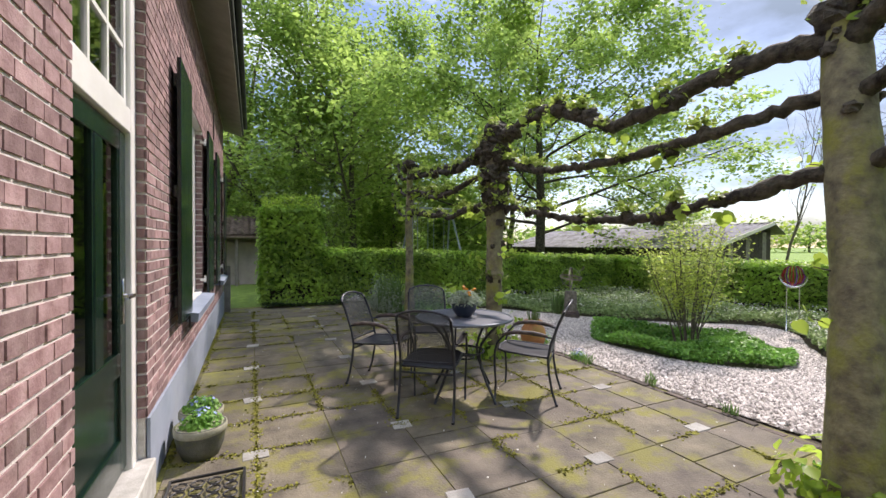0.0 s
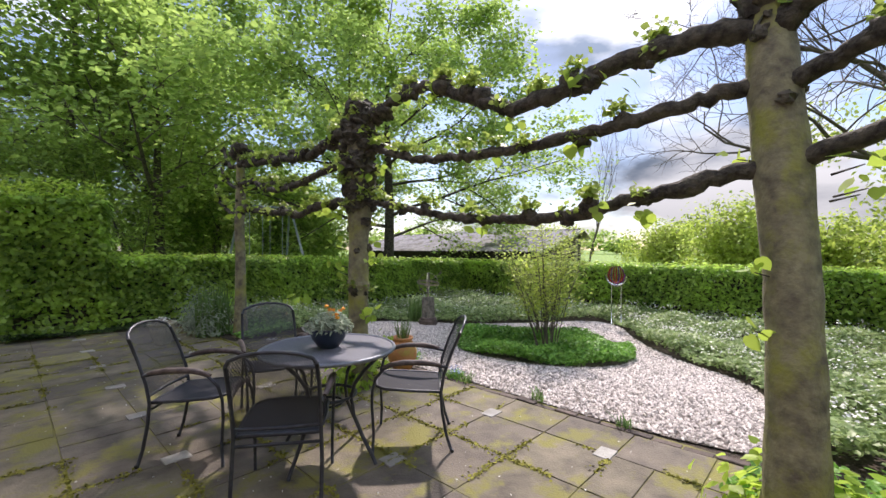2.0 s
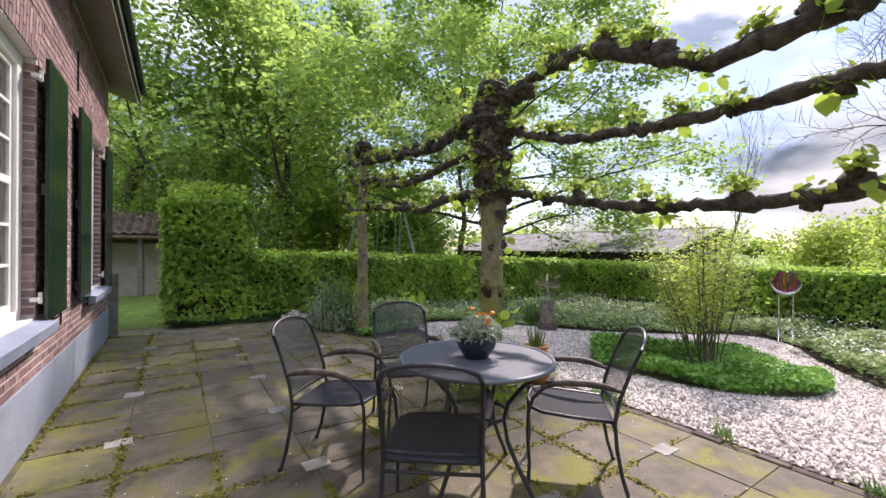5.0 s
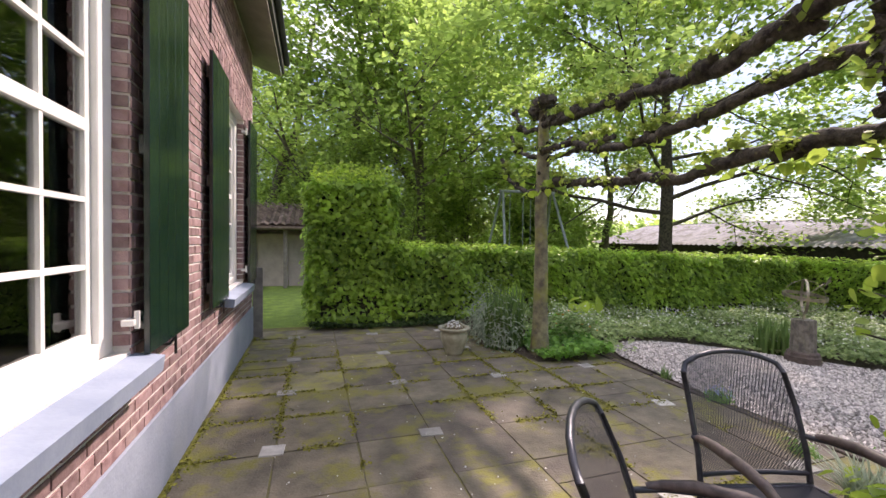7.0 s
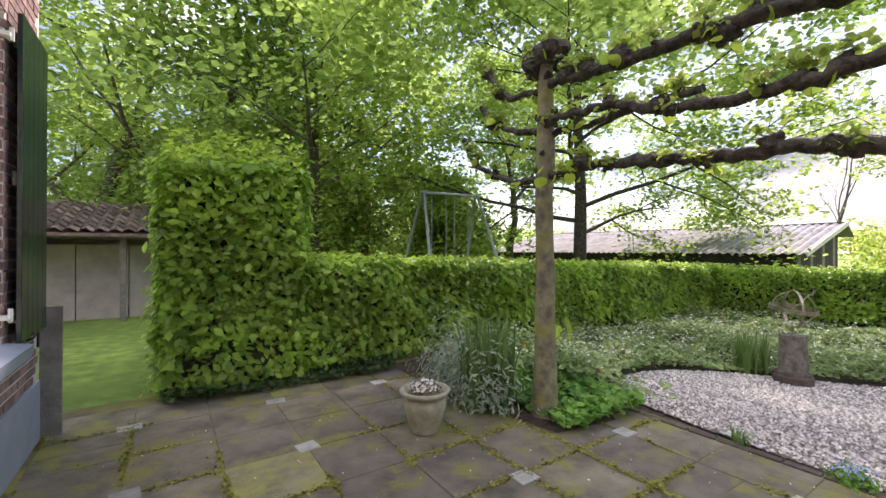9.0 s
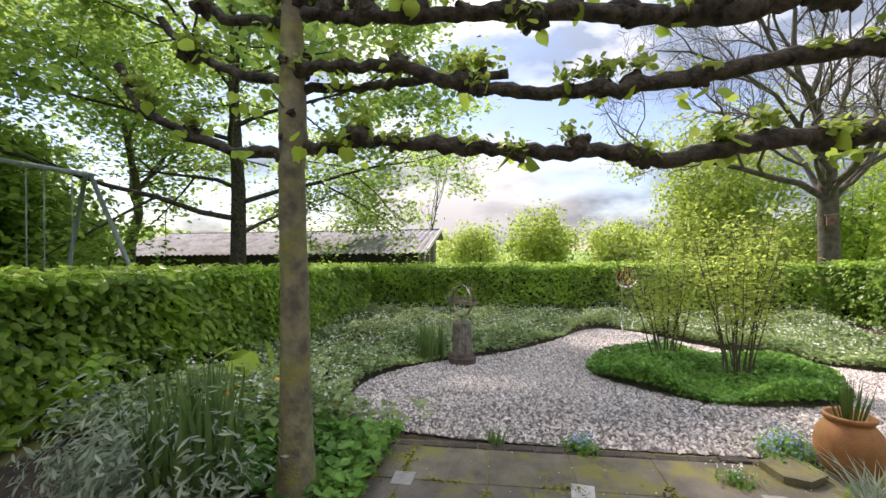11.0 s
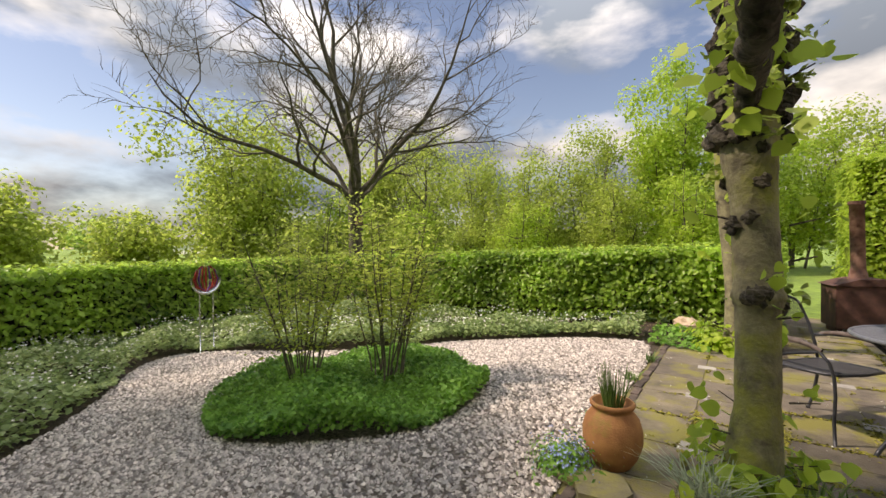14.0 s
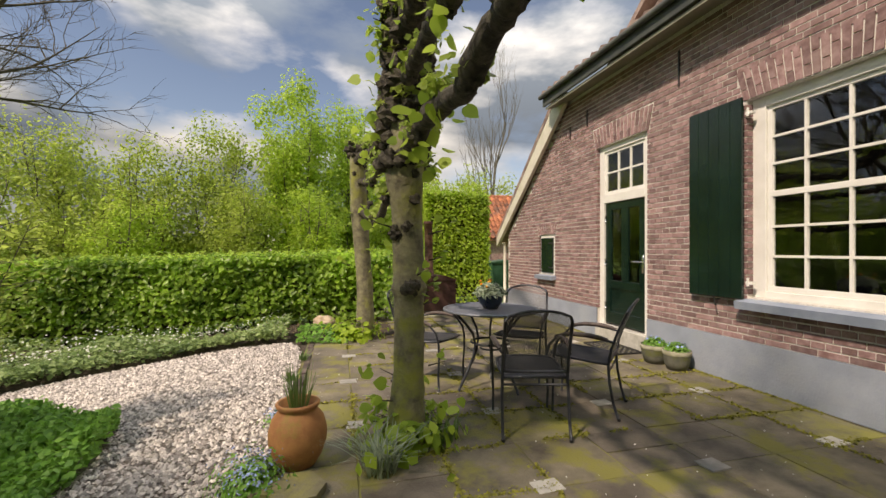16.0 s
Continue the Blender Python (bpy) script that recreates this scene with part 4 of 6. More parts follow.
def espalier(x, y, trunk, limbs, label, head=True, low=None, burrs=None):
    t = thing("lime_tree", label, "tree", group="trained lime trees in a row")
    P = [(x + a, y + b, z) for a, b, z, r in trunk]
    g = Geo()
    pts, rr = [], []
    for i in range(len(P) - 1):
        for k in range(6):
            q = k / 6
            pts.append(Vector(P[i]).lerp(Vector(P[i + 1]), q))
            rr.append((trunk[i][3] * (1 - q) + trunk[i + 1][3] * q) * (1 + rt.normal(0, 0.02)))
    pts.append(P[-1]); rr.append(trunk[-1][3])
    tube(pts, rr, 16, g, 0.025, rt)
    part("trunk", g, "bark", t, "grey-green mossy trunk", smooth=True)
    spots = []
    for L in limbs:
        g = Geo()
        r0, r1 = L[0]
        line = L[1]
        rads = [(r0 + (r1 - r0) * i / (len(line) - 1)) * (1.2 if i == 0 else 1.0) for i in range(len(line))]
        lumpy(line, rads, g)
        sp = knobs(line[1:] if len(line) > 2 else line, g, L[2] if len(L) > 2 else 0.17, L[3] if len(L) > 3 else 0.05)
        spots += sp
        part("limb", g, "bark_dark", t, "gnarled dark knotted limb", smooth=True)
    if head:
        g = Geo()
        for k in range(9):
            c = (P[-1][0] + rt.normal(0, .06), P[-1][1] + rt.normal(0, .08), P[-1][2] + rt.uniform(-.05, .1))
            blob(c, rt.uniform(.05, .10), rt, (1, 1, 1), .3, g, 5)
            spots.append(Vector(c) + Vector((0, 0, .05)))
        part("pollard_head", g, "bark_dark", t)
    if burrs:
        g = Geo()
        for z0, z1, m, r in burrs:
            for k in range(m):
                z, a = rt.uniform(z0, z1), rt.uniform(0, 6.28)
                q = r * rt.uniform(.5, 1.3)
                tx = float(np.interp(z, [v[2] for v in trunk], [v[0] for v in trunk]))
                ty = float(np.interp(z, [v[2] for v in trunk], [v[1] for v in trunk]))
                tr = float(np.interp(z, [v[2] for v in trunk], [v[3] for v in trunk]))
                cx_, cy_ = x + tx, y + ty
                c = (cx_ + tr * .92 * math.cos(a), cy_ + tr * .92 * math.sin(a), z)
                blob(c, q, rt, (1, 1, .9), .3, g, 7)
                if rt.rand() < .2:
                    spots.append(Vector((cx_ + (tr + .05) * math.cos(a), cy_ + (tr + .05) * math.sin(a), z)))
        tagged(part("burr", g, "bark_dark", t, "dark knotted bark burrs"), kind="stuff")
    sel = [s for s in spots if rt.rand() < 0.85]
    shoot_leaves(sel, 22, 0.046, "leaf_lime", t, 0.038)
    big = [s for s in spots if rt.rand() < 0.13]
    shoot_leaves(big, 6, 0.085, "leaf_fresh", t, 0.06, 2.0, -0.06)
    if low:
        tw = Geo()
        sp = []
        for (lx, ly, z0, z1, m) in low:
            for k in range(m):
                a = rt.uniform(0, 6.28)
                z = rt.uniform(z0, z1)
                r = 0.13
                p0 = (x + lx + r * math.cos(a), y + ly + r * math.sin(a), z)
                p1 = (p0[0] + .12 * math.cos(a), p0[1] + .12 * math.sin(a), z + .03)
                tube([p0, p1], [.006, .003], 4, tw)
                sp.append(p1)
        part("side_shoots", tw, "bark_dark", t, kind="stuff")
        shoot_leaves(sp, 4, 0.08, "leaf_fresh", t, 0.05, 1.4, 0.0)
    return t


X = 3.45
espalier(3.58, 1.79,
         [(-0.08, 0, -0.02, .165), (-.10, 0, .25, .135), (-.09, 0, .8, .122), (-0.05, 0.02, 1.3, .116), (0.0, 0.06, 1.9, .124), (0.02, 0.10, 2.35, .120), (0.04, 0.12, 2.72, .10)],
         [((.085, .055), [(3.61, 1.92, 2.62), (3.55, 2.2, 2.66), (X, 2.61, 2.60), (X, 2.92, 2.53), (X, 3.41, 2.49), (X, 3.88, 2.71), (X, 4.35, 2.93), (X, 5.04, 2.86), (X, 5.3, 2.8)], .17, .062),
          ((.055, .040), [(3.60, 1.90, 2.34), (X, 2.43, 2.23), (X, 2.84, 2.20), (X, 3.46, 2.19), (X, 3.98, 2.22), (X, 4.47, 2.27), (X, 4.96, 2.43), (X, 5.3, 2.5)], .22, .040),
          ((.058, .040), [(3.58, 1.86, 1.90), (X, 2.33, 1.78), (X, 2.61, 1.73), (X, 2.88, 1.68), (X, 3.26, 1.66), (X, 3.76, 1.69), (X, 4.22, 1.75), (X, 4.74, 1.86), (X, 5.25, 1.93)], .20, .042),
          ((.080, .060), [(3.61, 1.91, 2.58), (X, 1.58, 2.76), (X, 1.2, 2.95), (X, 0.7, 3.05), (X, 0.2, 3.0)], .2, .07),
          ((.060, .055), [(3.60, 1.89, 2.28), (X, 1.56, 2.36), (X, 1.32, 2.39), (X, 1.15, 2.46), (X, 1.02, 2.57), (X, 0.8, 2.7), (X, 0.4, 2.8)], .25, .06),
          ((.060, .050), [(3.58, 1.85, 1.86), (X, 1.44, 1.99), (X, 1.17, 2.04), (X, 1.01, 2.13), (X, 0.90, 2.21), (X, 0.6, 2.32), (X, 0.25, 2.4)], .2, .06)],
         "pollarded lime tree with mossy trunk trained along the terrace edge", True, [(0, 0, .05, .3, 5), (0, 0, 1.0, 1.9, 8)], [(2.1, 2.9, 14, .045)])
espalier(3.40, 5.31,
         [(0.03, 0, -0.02, .19), (0.02, 0, .12, .135), (0, 0, .5, .105), (0.0, 0.0, 1.0, .10), (0, 0, 1.06, .125), (0, 0, 1.14, .105), (0.02, .02, 1.6, .105), (0.04, .03, 1.85, .135), (0.02, .03, 2.1, .125), (0.02, .03, 2.5, .13), (0.0, .05, 2.85, .12)],
         [((.090, .045), [(X, 5.35, 2.72), (X, 5.45, 2.76), (X, 6.04, 2.70), (X, 6.35, 2.60), (X, 6.73, 2.62), (X, 7.21, 2.69), (X, 7.68, 2.72), (X, 8.11, 2.74), (X, 8.65, 2.80)], .17, .065),
          ((.060, .040), [(X, 5.35, 2.40), (X, 5.7, 2.40), (X, 6.25, 2.34), (X, 6.57, 2.30), (X, 6.93, 2.26), (X, 7.35, 2.27), (X, 7.71, 2.32), (X, 8.03, 2.45), (X, 8.70, 2.51)], .2, .045),
          ((.065, .042), [(X, 5.35, 1.93), (X, 5.7, 1.98), (X, 6.24, 1.97), (X, 6.68, 1.88), (X, 7.04, 1.95), (X, 7.32, 1.95), (X, 7.64, 1.99), (X, 7.95, 2.02), (X, 8.22, 2.06), (X, 8.65, 2.04)], .19, .05)],
         "pollarded lime tree with a knotted trunk standing beside the terrace table", True, [(0, 0, .08, .5, 14), (0.0, 0.0, .5, 1.8, 12), (0, 0, 1.9, 2.9, 18)], [(1.85, 2.3, 30, .07), (2.2, 2.98, 75, .085), (.95, 1.12, 5, .05), (1.3, 1.85, 8, .045)])
espalier(3.50, 8.76,
         [(0.0, 0, 0.0, .125), (0, 0, .3, .098), (0, 0, 1.2, .080), (-0.02, 0.0, 1.9, .075), (0, 0, 2.1, .082), (0, 0, 2.6, .07), (0.0, 0, 3.02, .055)],
         [((.040, .03), [(3.5, 8.8, 2.03), (3.5, 9.1, 2.04), (3.5, 9.45, 2.16), (3.5, 9.8, 2.36), (3.5, 9.93, 2.62)], .3, .03),
          ((.034, .026), [(3.5, 8.8, 2.44), (3.5, 9.2, 2.55), (3.5, 9.45, 2.69), (3.5, 9.63, 2.89)], .2, .04),
          ((.042, .03), [(3.5, 8.8, 2.79), (3.5, 9.2, 2.86), (3.5, 9.35, 2.97), (3.5, 9.54, 3.23)], .2, .045),
          ((.036, .028), [(3.5, 8.75, 2.40), (3.62, 8.3, 2.43), (3.55, 7.9, 2.42), (3.5, 7.5, 2.40)], .22, .035)],
         "slender pollarded lime tree at the far corner of the terrace", True, [(0, 0, 1.9, 3.0, 8)], [(1.95, 3.0, 14, .035)])


# ---- free-standing trees ----
def grow(rng, base, direction, length, radius, level, g, tips, spread=0.55, kids=4, bend=0.12, up=0.15, shrink=0.62, sides=6, nodes=6, start=0.3):
    p = Vector(base)
    d = Vector(direction).normalized()
    pts, rads = [p.copy()], [radius]
    for i in range(nodes):
        d = (d + Vector((rng.normal(0, bend), rng.normal(0, bend), rng.normal(0, bend) + up * 0.3))).normalized()
        p = p + d * (length / nodes)
        pts.append(p.copy())
        rads.append(radius * (1 - 0.85 * (i + 1) / nodes))
    tube(pts, rads, max(3, sides), g)
    if level <= 1:
        tips.extend((q, 1.0) for q in pts[1:])
    if level <= 0:
        tips.append((pts[-1], 1.0))
        tips.append((pts[len(pts) // 2], 0.8))
        return
    for k in range(kids):
        t = start + (1 - start) * (k + rng.uniform(0.1, 0.9)) / kids
        i = min(nodes - 1, int(t * nodes))
        q = pts[i].lerp(pts[i + 1], t * nodes - i)
        dd = (pts[i + 1] - pts[i]).normalized()
        s = Vector((rng.normal(), rng.normal(), rng.normal() * 0.7))
        s = (s - dd * s.dot(dd)).normalized()
        nd = dd * (1 - spread) + s * spread + Vector((0, 0, up))
        grow(rng, q, nd, length * shrink * rng.uniform(0.75, 1.15) * (1.15 - 0.5 * t), max(0.007, rads[i] * 0.62), level - 1, g, tips, spread, kids, bend, up, shrink, sides - 1, max(3, nodes - 1), 0.25)


def thicket(name, x, y, w, h, n, leaf, seed, label, size=.15, lobes=16, stems=9, category="shrub"):
    """A bush that is leafy down to the ground: many uneven lobes of leaves round upright stems."""
    rng = np.random.RandomState(seed)
    t = thing(name, label, category)
    g = Geo()
    z = float(land(x))
    C, N = [], []
    for k in range(stems):
        a, r = rng.uniform(0, 6.28), w * rng.uniform(.0, .25)
        hh = h * rng.uniform(.55, .97)
        o = rng.uniform(.1, .8) * w * .55
        pts = [(x + r * math.cos(a) + o * math.cos(a) * s ** 1.3 + rng.normal(0, .05), y + r * math.sin(a) + o * math.sin(a) * s ** 1.3 + rng.normal(0, .05), z - .1 + hh * s) for s in (0, .25, .5, .75, 1)]
        tube(pts, [.06, .045, .03, .02, .006], 5, g)
        for j in range(12):
            s = rng.uniform(.25, .95)
            q = Vector(pts[int(s * 4)])
            e = q + Vector((rng.normal(0, w * .22), rng.normal(0, w * .22), abs(rng.normal(0, h * .10))))
            tube([q, q.lerp(e, .5) + Vector((0, 0, .05)), e], [.018, .010, .003], 3, g)
            C.append(tuple(e))
    part("stem_cluster", g, "bark_far", t, kind="stuff")
    for k in range(lobes):
        u = rng.rand()
        a, r = rng.uniform(0, 6.28), w * .75 * math.sqrt(rng.rand()) * math.sqrt(max(.12, 1 - (u * .95) ** 2))
        C.append((x + r * math.cos(a), y + r * math.sin(a), z + h * (.10 + .82 * u)))
    C = np.array(C)
    i = rng.randint(0, len(C), n)
    q = rng.normal(0, 1, (n, 3))
    q /= np.linalg.norm(q, axis=1, keepdims=True)
    rad = (w * rng.uniform(.16, .36, len(C)))[i][:, None] * rng.rand(n, 1) ** .4
    c = C[i] + q * rad * np.array([1, 1, 1.15])
    c[:, 2] = np.maximum(c[:, 2], z + .05)
    part("crown", leaves(c, q + [0, 0, .5], size, .65, rng, droop=.4), leaf, t, kind="stuff")
    return t


def tree(name, x, y, height, trunk_r, seed, label, leaf="leaf_tree", nleaf=6000, leaf_size=0.22, clump=0.55, levels=3, spread=0.6, kids=5, up=0.12, bark="bark_far", z=None, lean=(0, 0), start=0.3, shrink=0.6, bend=0.12, category="tree"):
    rng = np.random.RandomState(seed)
    z = float(land(x)) - 0.05 if z is None else z
    t = thing(name, label, category)
    g, tips = Geo(), []
    grow(rng, (x, y, z), (lean[0], lean[1], 1), height * 0.82, trunk_r, levels, g, tips, spread, kids, bend, up, shrink, 9, 8, start)
    part("trunk", g, bark, t, smooth=True)
    if nleaf:
        tp = np.array([tuple(p[0]) for p in tips])
        i = rng.randint(0, len(tp), nleaf)
        c = tp[i] + rng.normal(0, 1, (nleaf, 3)) * np.array([clump, clump, clump * 0.7])
        part("crown", leaves(c, np.tile([0, 0, 1.0], (nleaf, 1)), leaf_size, 0.7, rng, droop=0.5), leaf, t, kind="stuff")
    return t


BIG = "tall leafy tree behind the hedge with layered green foliage"
tree("tree", -1.2, 22.0, 14, .28, 1, BIG, nleaf=11000, clump=.6, start=.12, leaf_size=.18)
tree("tree", 1.9, 22.5, 14, .26, 2, BIG, nleaf=11000, clump=.6, start=.12, leaf_size=.18)
tree("tree", 4.4, 19.0, 11, .20, 3, "slim light-green tree with airy foliage behind the hedge", "leaf_tree", 15000, .19, .6, start=.15)
tree("tree", 7.4, 22.0, 13, .22, 4, "tall airy tree with light spring leaves", "leaf_tree", 15000, .19, .6, start=.12)
mr_ = np.random.RandomState(19)
mp = thing("maple_tree", "spreading maple tree with layered fresh leaves on wide low branches", "tree")
g, tips = Geo(), []
MX, MY = 11.3, 14.5
tube([(MX, MY, -.3), (MX, MY, .5), (MX + .05, MY, 3), (MX, MY + .1, 6), (MX, MY, 9.5)], [.3, .21, .18, .12, .03], 10, g, .03, mr_)
part("trunk", g, "bark_dark", mp, smooth=True)
for k in range(17):
    a_ = 137.5 * k + 20
    z_ = 1.9 + 6.6 * k / 16
    L = 7.6 * (1 - .45 * k / 16) * mr_.uniform(.85, 1.1)
    el = 8 + 34 * k / 16
    g = Geo()
    grow(mr_, (MX, MY, z_), (math.cos(radians(el)) * math.cos(radians(a_)), math.cos(radians(el)) * math.sin(radians(a_)), math.sin(radians(el))), L, .075 - .002 * k, 2, g, tips, .55, 6, .09, .0, .5, 6, 7, .25)
    part("branch", g, "bark_dark", mp, smooth=True)
tp = np.array([tuple(p[0]) for p in tips])
i = mr_.randint(0, len(tp), 52000)
c = tp[i] + mr_.normal(0, 1, (52000, 3)) * np.array([.36, .36, .12])
part("crown", leaves(c, np.tile([0, 0, 1.0], (52000, 1)), .15, .8, mr_, droop=.3), "leaf_tree", mp, kind="stuff")
tree("tree", 13.6, 20.0, 10, .2, 6, "leafy tree standing beside the barn", "leaf_tree", 9000, .2, .8)
tree("tree", -5.5, 23.0, 15, .3, 7, BIG, nleaf=8000, clump=.7)
for k, (bx, by, bh) in enumerate(((-2.5, 16.2 + 5, 3.4), (3.6, 17.8, 5.0), (6.6, 19.5, 4.6), (9.0, 20.5, 4.8), (12.0, 22.0, 4.4), (1.9, 20.8, 5.0), (5.2, 21.5, 5.5), (-.5, 22.0, 5.0))):
    tree("shrub", bx, by, bh, .05, 30 + k, "dense green shrub growing behind the hedge", "leaf_tree", 5000, .14, .5, 2, .7, 7, 0.2, start=.05, category="shrub")
# the bare walnut: a short trunk and wide ascending limbs
rw = np.random.RandomState(8)
wt = thing("bare_tree", "large bare walnut tree with wide fine spreading twigs", "tree")
g, tips = Geo(), []
WX, WY = 12.75, -.5
tube([(WX, WY, -.3), (WX - .03, WY, .4), (WX, WY, 1.6), (WX + .02, WY, 2.7), (WX - .06, WY + .05, 3.6), (WX + .02, WY, 4.5)], [.34, .24, .21, .20, .17, .10], 12, g, .04, rw)
part("trunk", g, "bark_walnut", wt, smooth=True)
for k, (a, el, L, r) in enumerate(((20, 40, 6.2, .085), (95, 34, 6.2, .09), (150, 44, 6.2, .085), (215, 32, 6.2, .09), (285, 42, 6.0, .08), (330, 62, 6.4, .085), (60, 76, 6.4, .11), (0, 58, 6.2, .08), (120, 62, 6.2, .08), (180, 26, 4.4, .06), (255, 22, 4.2, .06), (125, 20, 4.0, .055))):
    d = (math.cos(radians(el)) * math.cos(radians(a)), math.cos(radians(el)) * math.sin(radians(a)), math.sin(radians(el)))
    g = Geo()
    grow(rw, (WX, WY, 2.45 + .12 * (k % 4) if el < 45 else 3.4 + .2 * (k % 5)), d, L, r, 3, g, tips, .5, 7, .19, .10, .56, 6, 8, .2)
    part("limb", g, "bark_walnut", wt, smooth=True)
tree("bare_tree", 24.0, 12.0, 9, .07, 22, "thin bare young tree in the meadow", None, 0, 0, 0, 3, .4, 5, 0.5, "bark_far", start=.1)
tree("bare_tree", 17.5, -9.5, 7, .16, 29, "old half-bare tree with budding twigs in the hedgerow", "leaf_willow", 1500, .1, .5, 3, .6, 5, .1, "bark_far")
tree("bare_tree", -9.0, -26.0, 17, .2, 33, "tall bare poplar far behind the house", None, 0, 0, 0, 3, .3, 7, .5, "bark_far", start=.1)
WIL = "yellow-green willow bush in spring leaf at the meadow edge"
BRI = "bright green hedgerow tree in full spring leaf"
BUD = "yellow-green hedgerow shrub with small opening leaves"
for k, (x, y, w, h, n, leaf, size, lab) in enumerate((
        (26.0, 5.2, 3.0, 4.3, 9000, "leaf_willow", .19, WIL), (21.5, -1.6, 4.6, 7.8, 21000, "leaf_willow", .17, WIL), (23.5, 1.8, 2.3, 3.2, 6000, "leaf_willow", .17, WIL), (25.0, -4.0, 3.2, 4.2, 8000, "leaf_willow", .17, WIL), (31.0, 9.5, 3.4, 3.6, 7000, "leaf_willow", .2, WIL), (17.0, -2.2, 1.7, 2.8, 5000, "leaf_willow", .11, BUD), (20.0, -13.0, 4.0, 8.5, 12000, "leaf_willow", .19, WIL),
        (18.0, -4.6, 2.4, 4.6, 8000, "leaf_fresh", .14, BUD), (19.5, -9.0, 3.2, 7.5, 11000, "leaf_willow", .17, WIL), (15.2, -6.0, 2.0, 3.4, 7000, "leaf_fresh", .12, BUD),
        (14.6, -12.0, 3.0, 7.0, 12000, "leaf_willow", .14, BUD), (11.6, -11.0, 2.8, 6.2, 12000, "leaf_willow", .13, BUD), (9.2, -12.0, 2.8, 7.4, 13000, "leaf_willow", .13, BUD),
        (5.9, -13.0, 3.1, 10.2, 20000, "leaf_fresh", .16, BRI), (3.2, -15.5, 2.8, 9.6, 13000, "leaf_fresh", .17, BRI), (7.6, -9.6, 2.0, 4.2, 9000, "leaf_willow", .11, BUD),
        (11.0, -8.0, 1.9, 3.6, 8000, "leaf_fresh", .11, BUD), (5.0, -9.6, 1.9, 4.0, 8000, "leaf_fresh", .11, BRI), (13.2, -8.2, 1.8, 3.2, 7000, "leaf_willow", .11, BUD),
        (-1.5, -21.0, 3.6, 8.5, 10000, "leaf_willow", .19, BUD), (1.2, -19.0, 3.0, 8.0, 9000, "leaf_fresh", .18, BRI), (-6.0, -22.0, 3.6, 8.0, 8000, "leaf_willow", .2, BUD))):
    thicket("hedgerow_tree" if h > 5 else "hedgerow_shrub", x, y, w, h, n, leaf, 60 + k, lab, size, 14 + int(h * 3), 8, "tree" if h > 5 else "shrub")
for k, (x, y, w, h, n) in enumerate(((10.5, 20.0, 2.6, 5.2, 7000), (13.5, 24.5, 3.2, 6.5, 7000), (6.5, 23.5, 2.8, 5.6, 7000), (-1.5, 26.5, 4.0, 11, 9000), (3.0, 26.0, 4.0, 11.5, 9000), (7.5, 27.0, 3.6, 9, 8000), (12.5, 27.0, 3.6, 7.5, 8000))):
    thicket("tree", x, y, w, h, n, "leaf_tree", 90 + k, "tall dense leafy tree closing the view behind the lawn", .2, 46, 6, "tree")
# far tree line round the meadow
fr_ = np.random.RandomState(77)
for k in range(70):
    a = 2 * math.pi * k / 70 + fr_.uniform(-.05, .05)
    R = fr_.uniform(95, 150)
    x, y = R * math.sin(a), R * math.cos(a)
    hgt = fr_.uniform(5, 11)
    g, c = Geo(), []
    t = thing("tree", "distant tree on the horizon beyond the meadow", "tree", group="far tree line")
    tube([(x, y, -.3), (x, y, hgt * .6)], [.3, .15], 5, g)
    part("trunk", g, "bark_far", t)
    m = 900
    q = fr_.normal(0, 1, (m, 3))
    q /= np.linalg.norm(q, axis=1, keepdims=True)
    lump = 0.75 + .25 * np.sin(q[:, 0] * 5 + k) * np.cos(q[:, 2] * 4 + k)
    q = q * (fr_.rand(m, 1) ** .35) * lump[:, None] * np.array([hgt * 1.1, hgt * 1.1, hgt * .5]) + np.array([x, y, hgt * .38])
    part("crown", leaves(q, np.tile([0, 0, 1.0], (m, 1)), 1.0, .8, fr_), "leaf_tree" if k % 3 else "leaf_willow", t, kind="stuff")


# shrubs in the island
def cane_bush(x, y, h, seed, n, label):
    rng = np.random.RandomState(seed)
    t = thing("shrub", label, "shrub")
    sp = []
    for k in range(n):
        g = Geo()
        a = rng.uniform(0, 6.28)
        r = rng.uniform(.03, .16)
        p0 = Vector((x + r * math.cos(a), y + r * math.sin(a), float(land(x)) - .02))
        out = rng.uniform(.10, .68)
        hh = h * rng.uniform(.6, 1.0)
        pts = [p0 + Vector((out * math.cos(a) * (s ** 1.2), out * math.sin(a) * (s ** 1.2), hh * s)) for s in (0, .2, .4, .6, .8, 1)]
        pts = [p + Vector((rng.normal(0, .015), rng.normal(0, .015), 0)) for p in pts]
        tube(pts, [.010, .009, .008, .006, .004, .002], 5, g)
        for i in range(15):
            s = rng.uniform(.38, 1)
            j = min(4, int(s * 5))
            q = pts[j].lerp(pts[j + 1], s * 5 - j)
            tw = q + Vector((rng.normal(0, .16), rng.normal(0, .16), rng.uniform(0, .14)))
            tube([q, tw], [.0035, .0015], 3, g)
            sp += [tw, q.lerp(tw, .5)]
        part("cane", g, "bark_far", t, "thin brown cane", smooth=True)
    c = np.array([tuple(p) for p in sp])
    c = np.repeat(c, 6, 0) + rng.normal(0, .075, (len(c) * 6, 3))
    part("leaves", leaves(c, np.tile([0, 0, 1.0], (len(c), 1)), .05, .6, rng), "leaf_willow", t, kind="stuff")


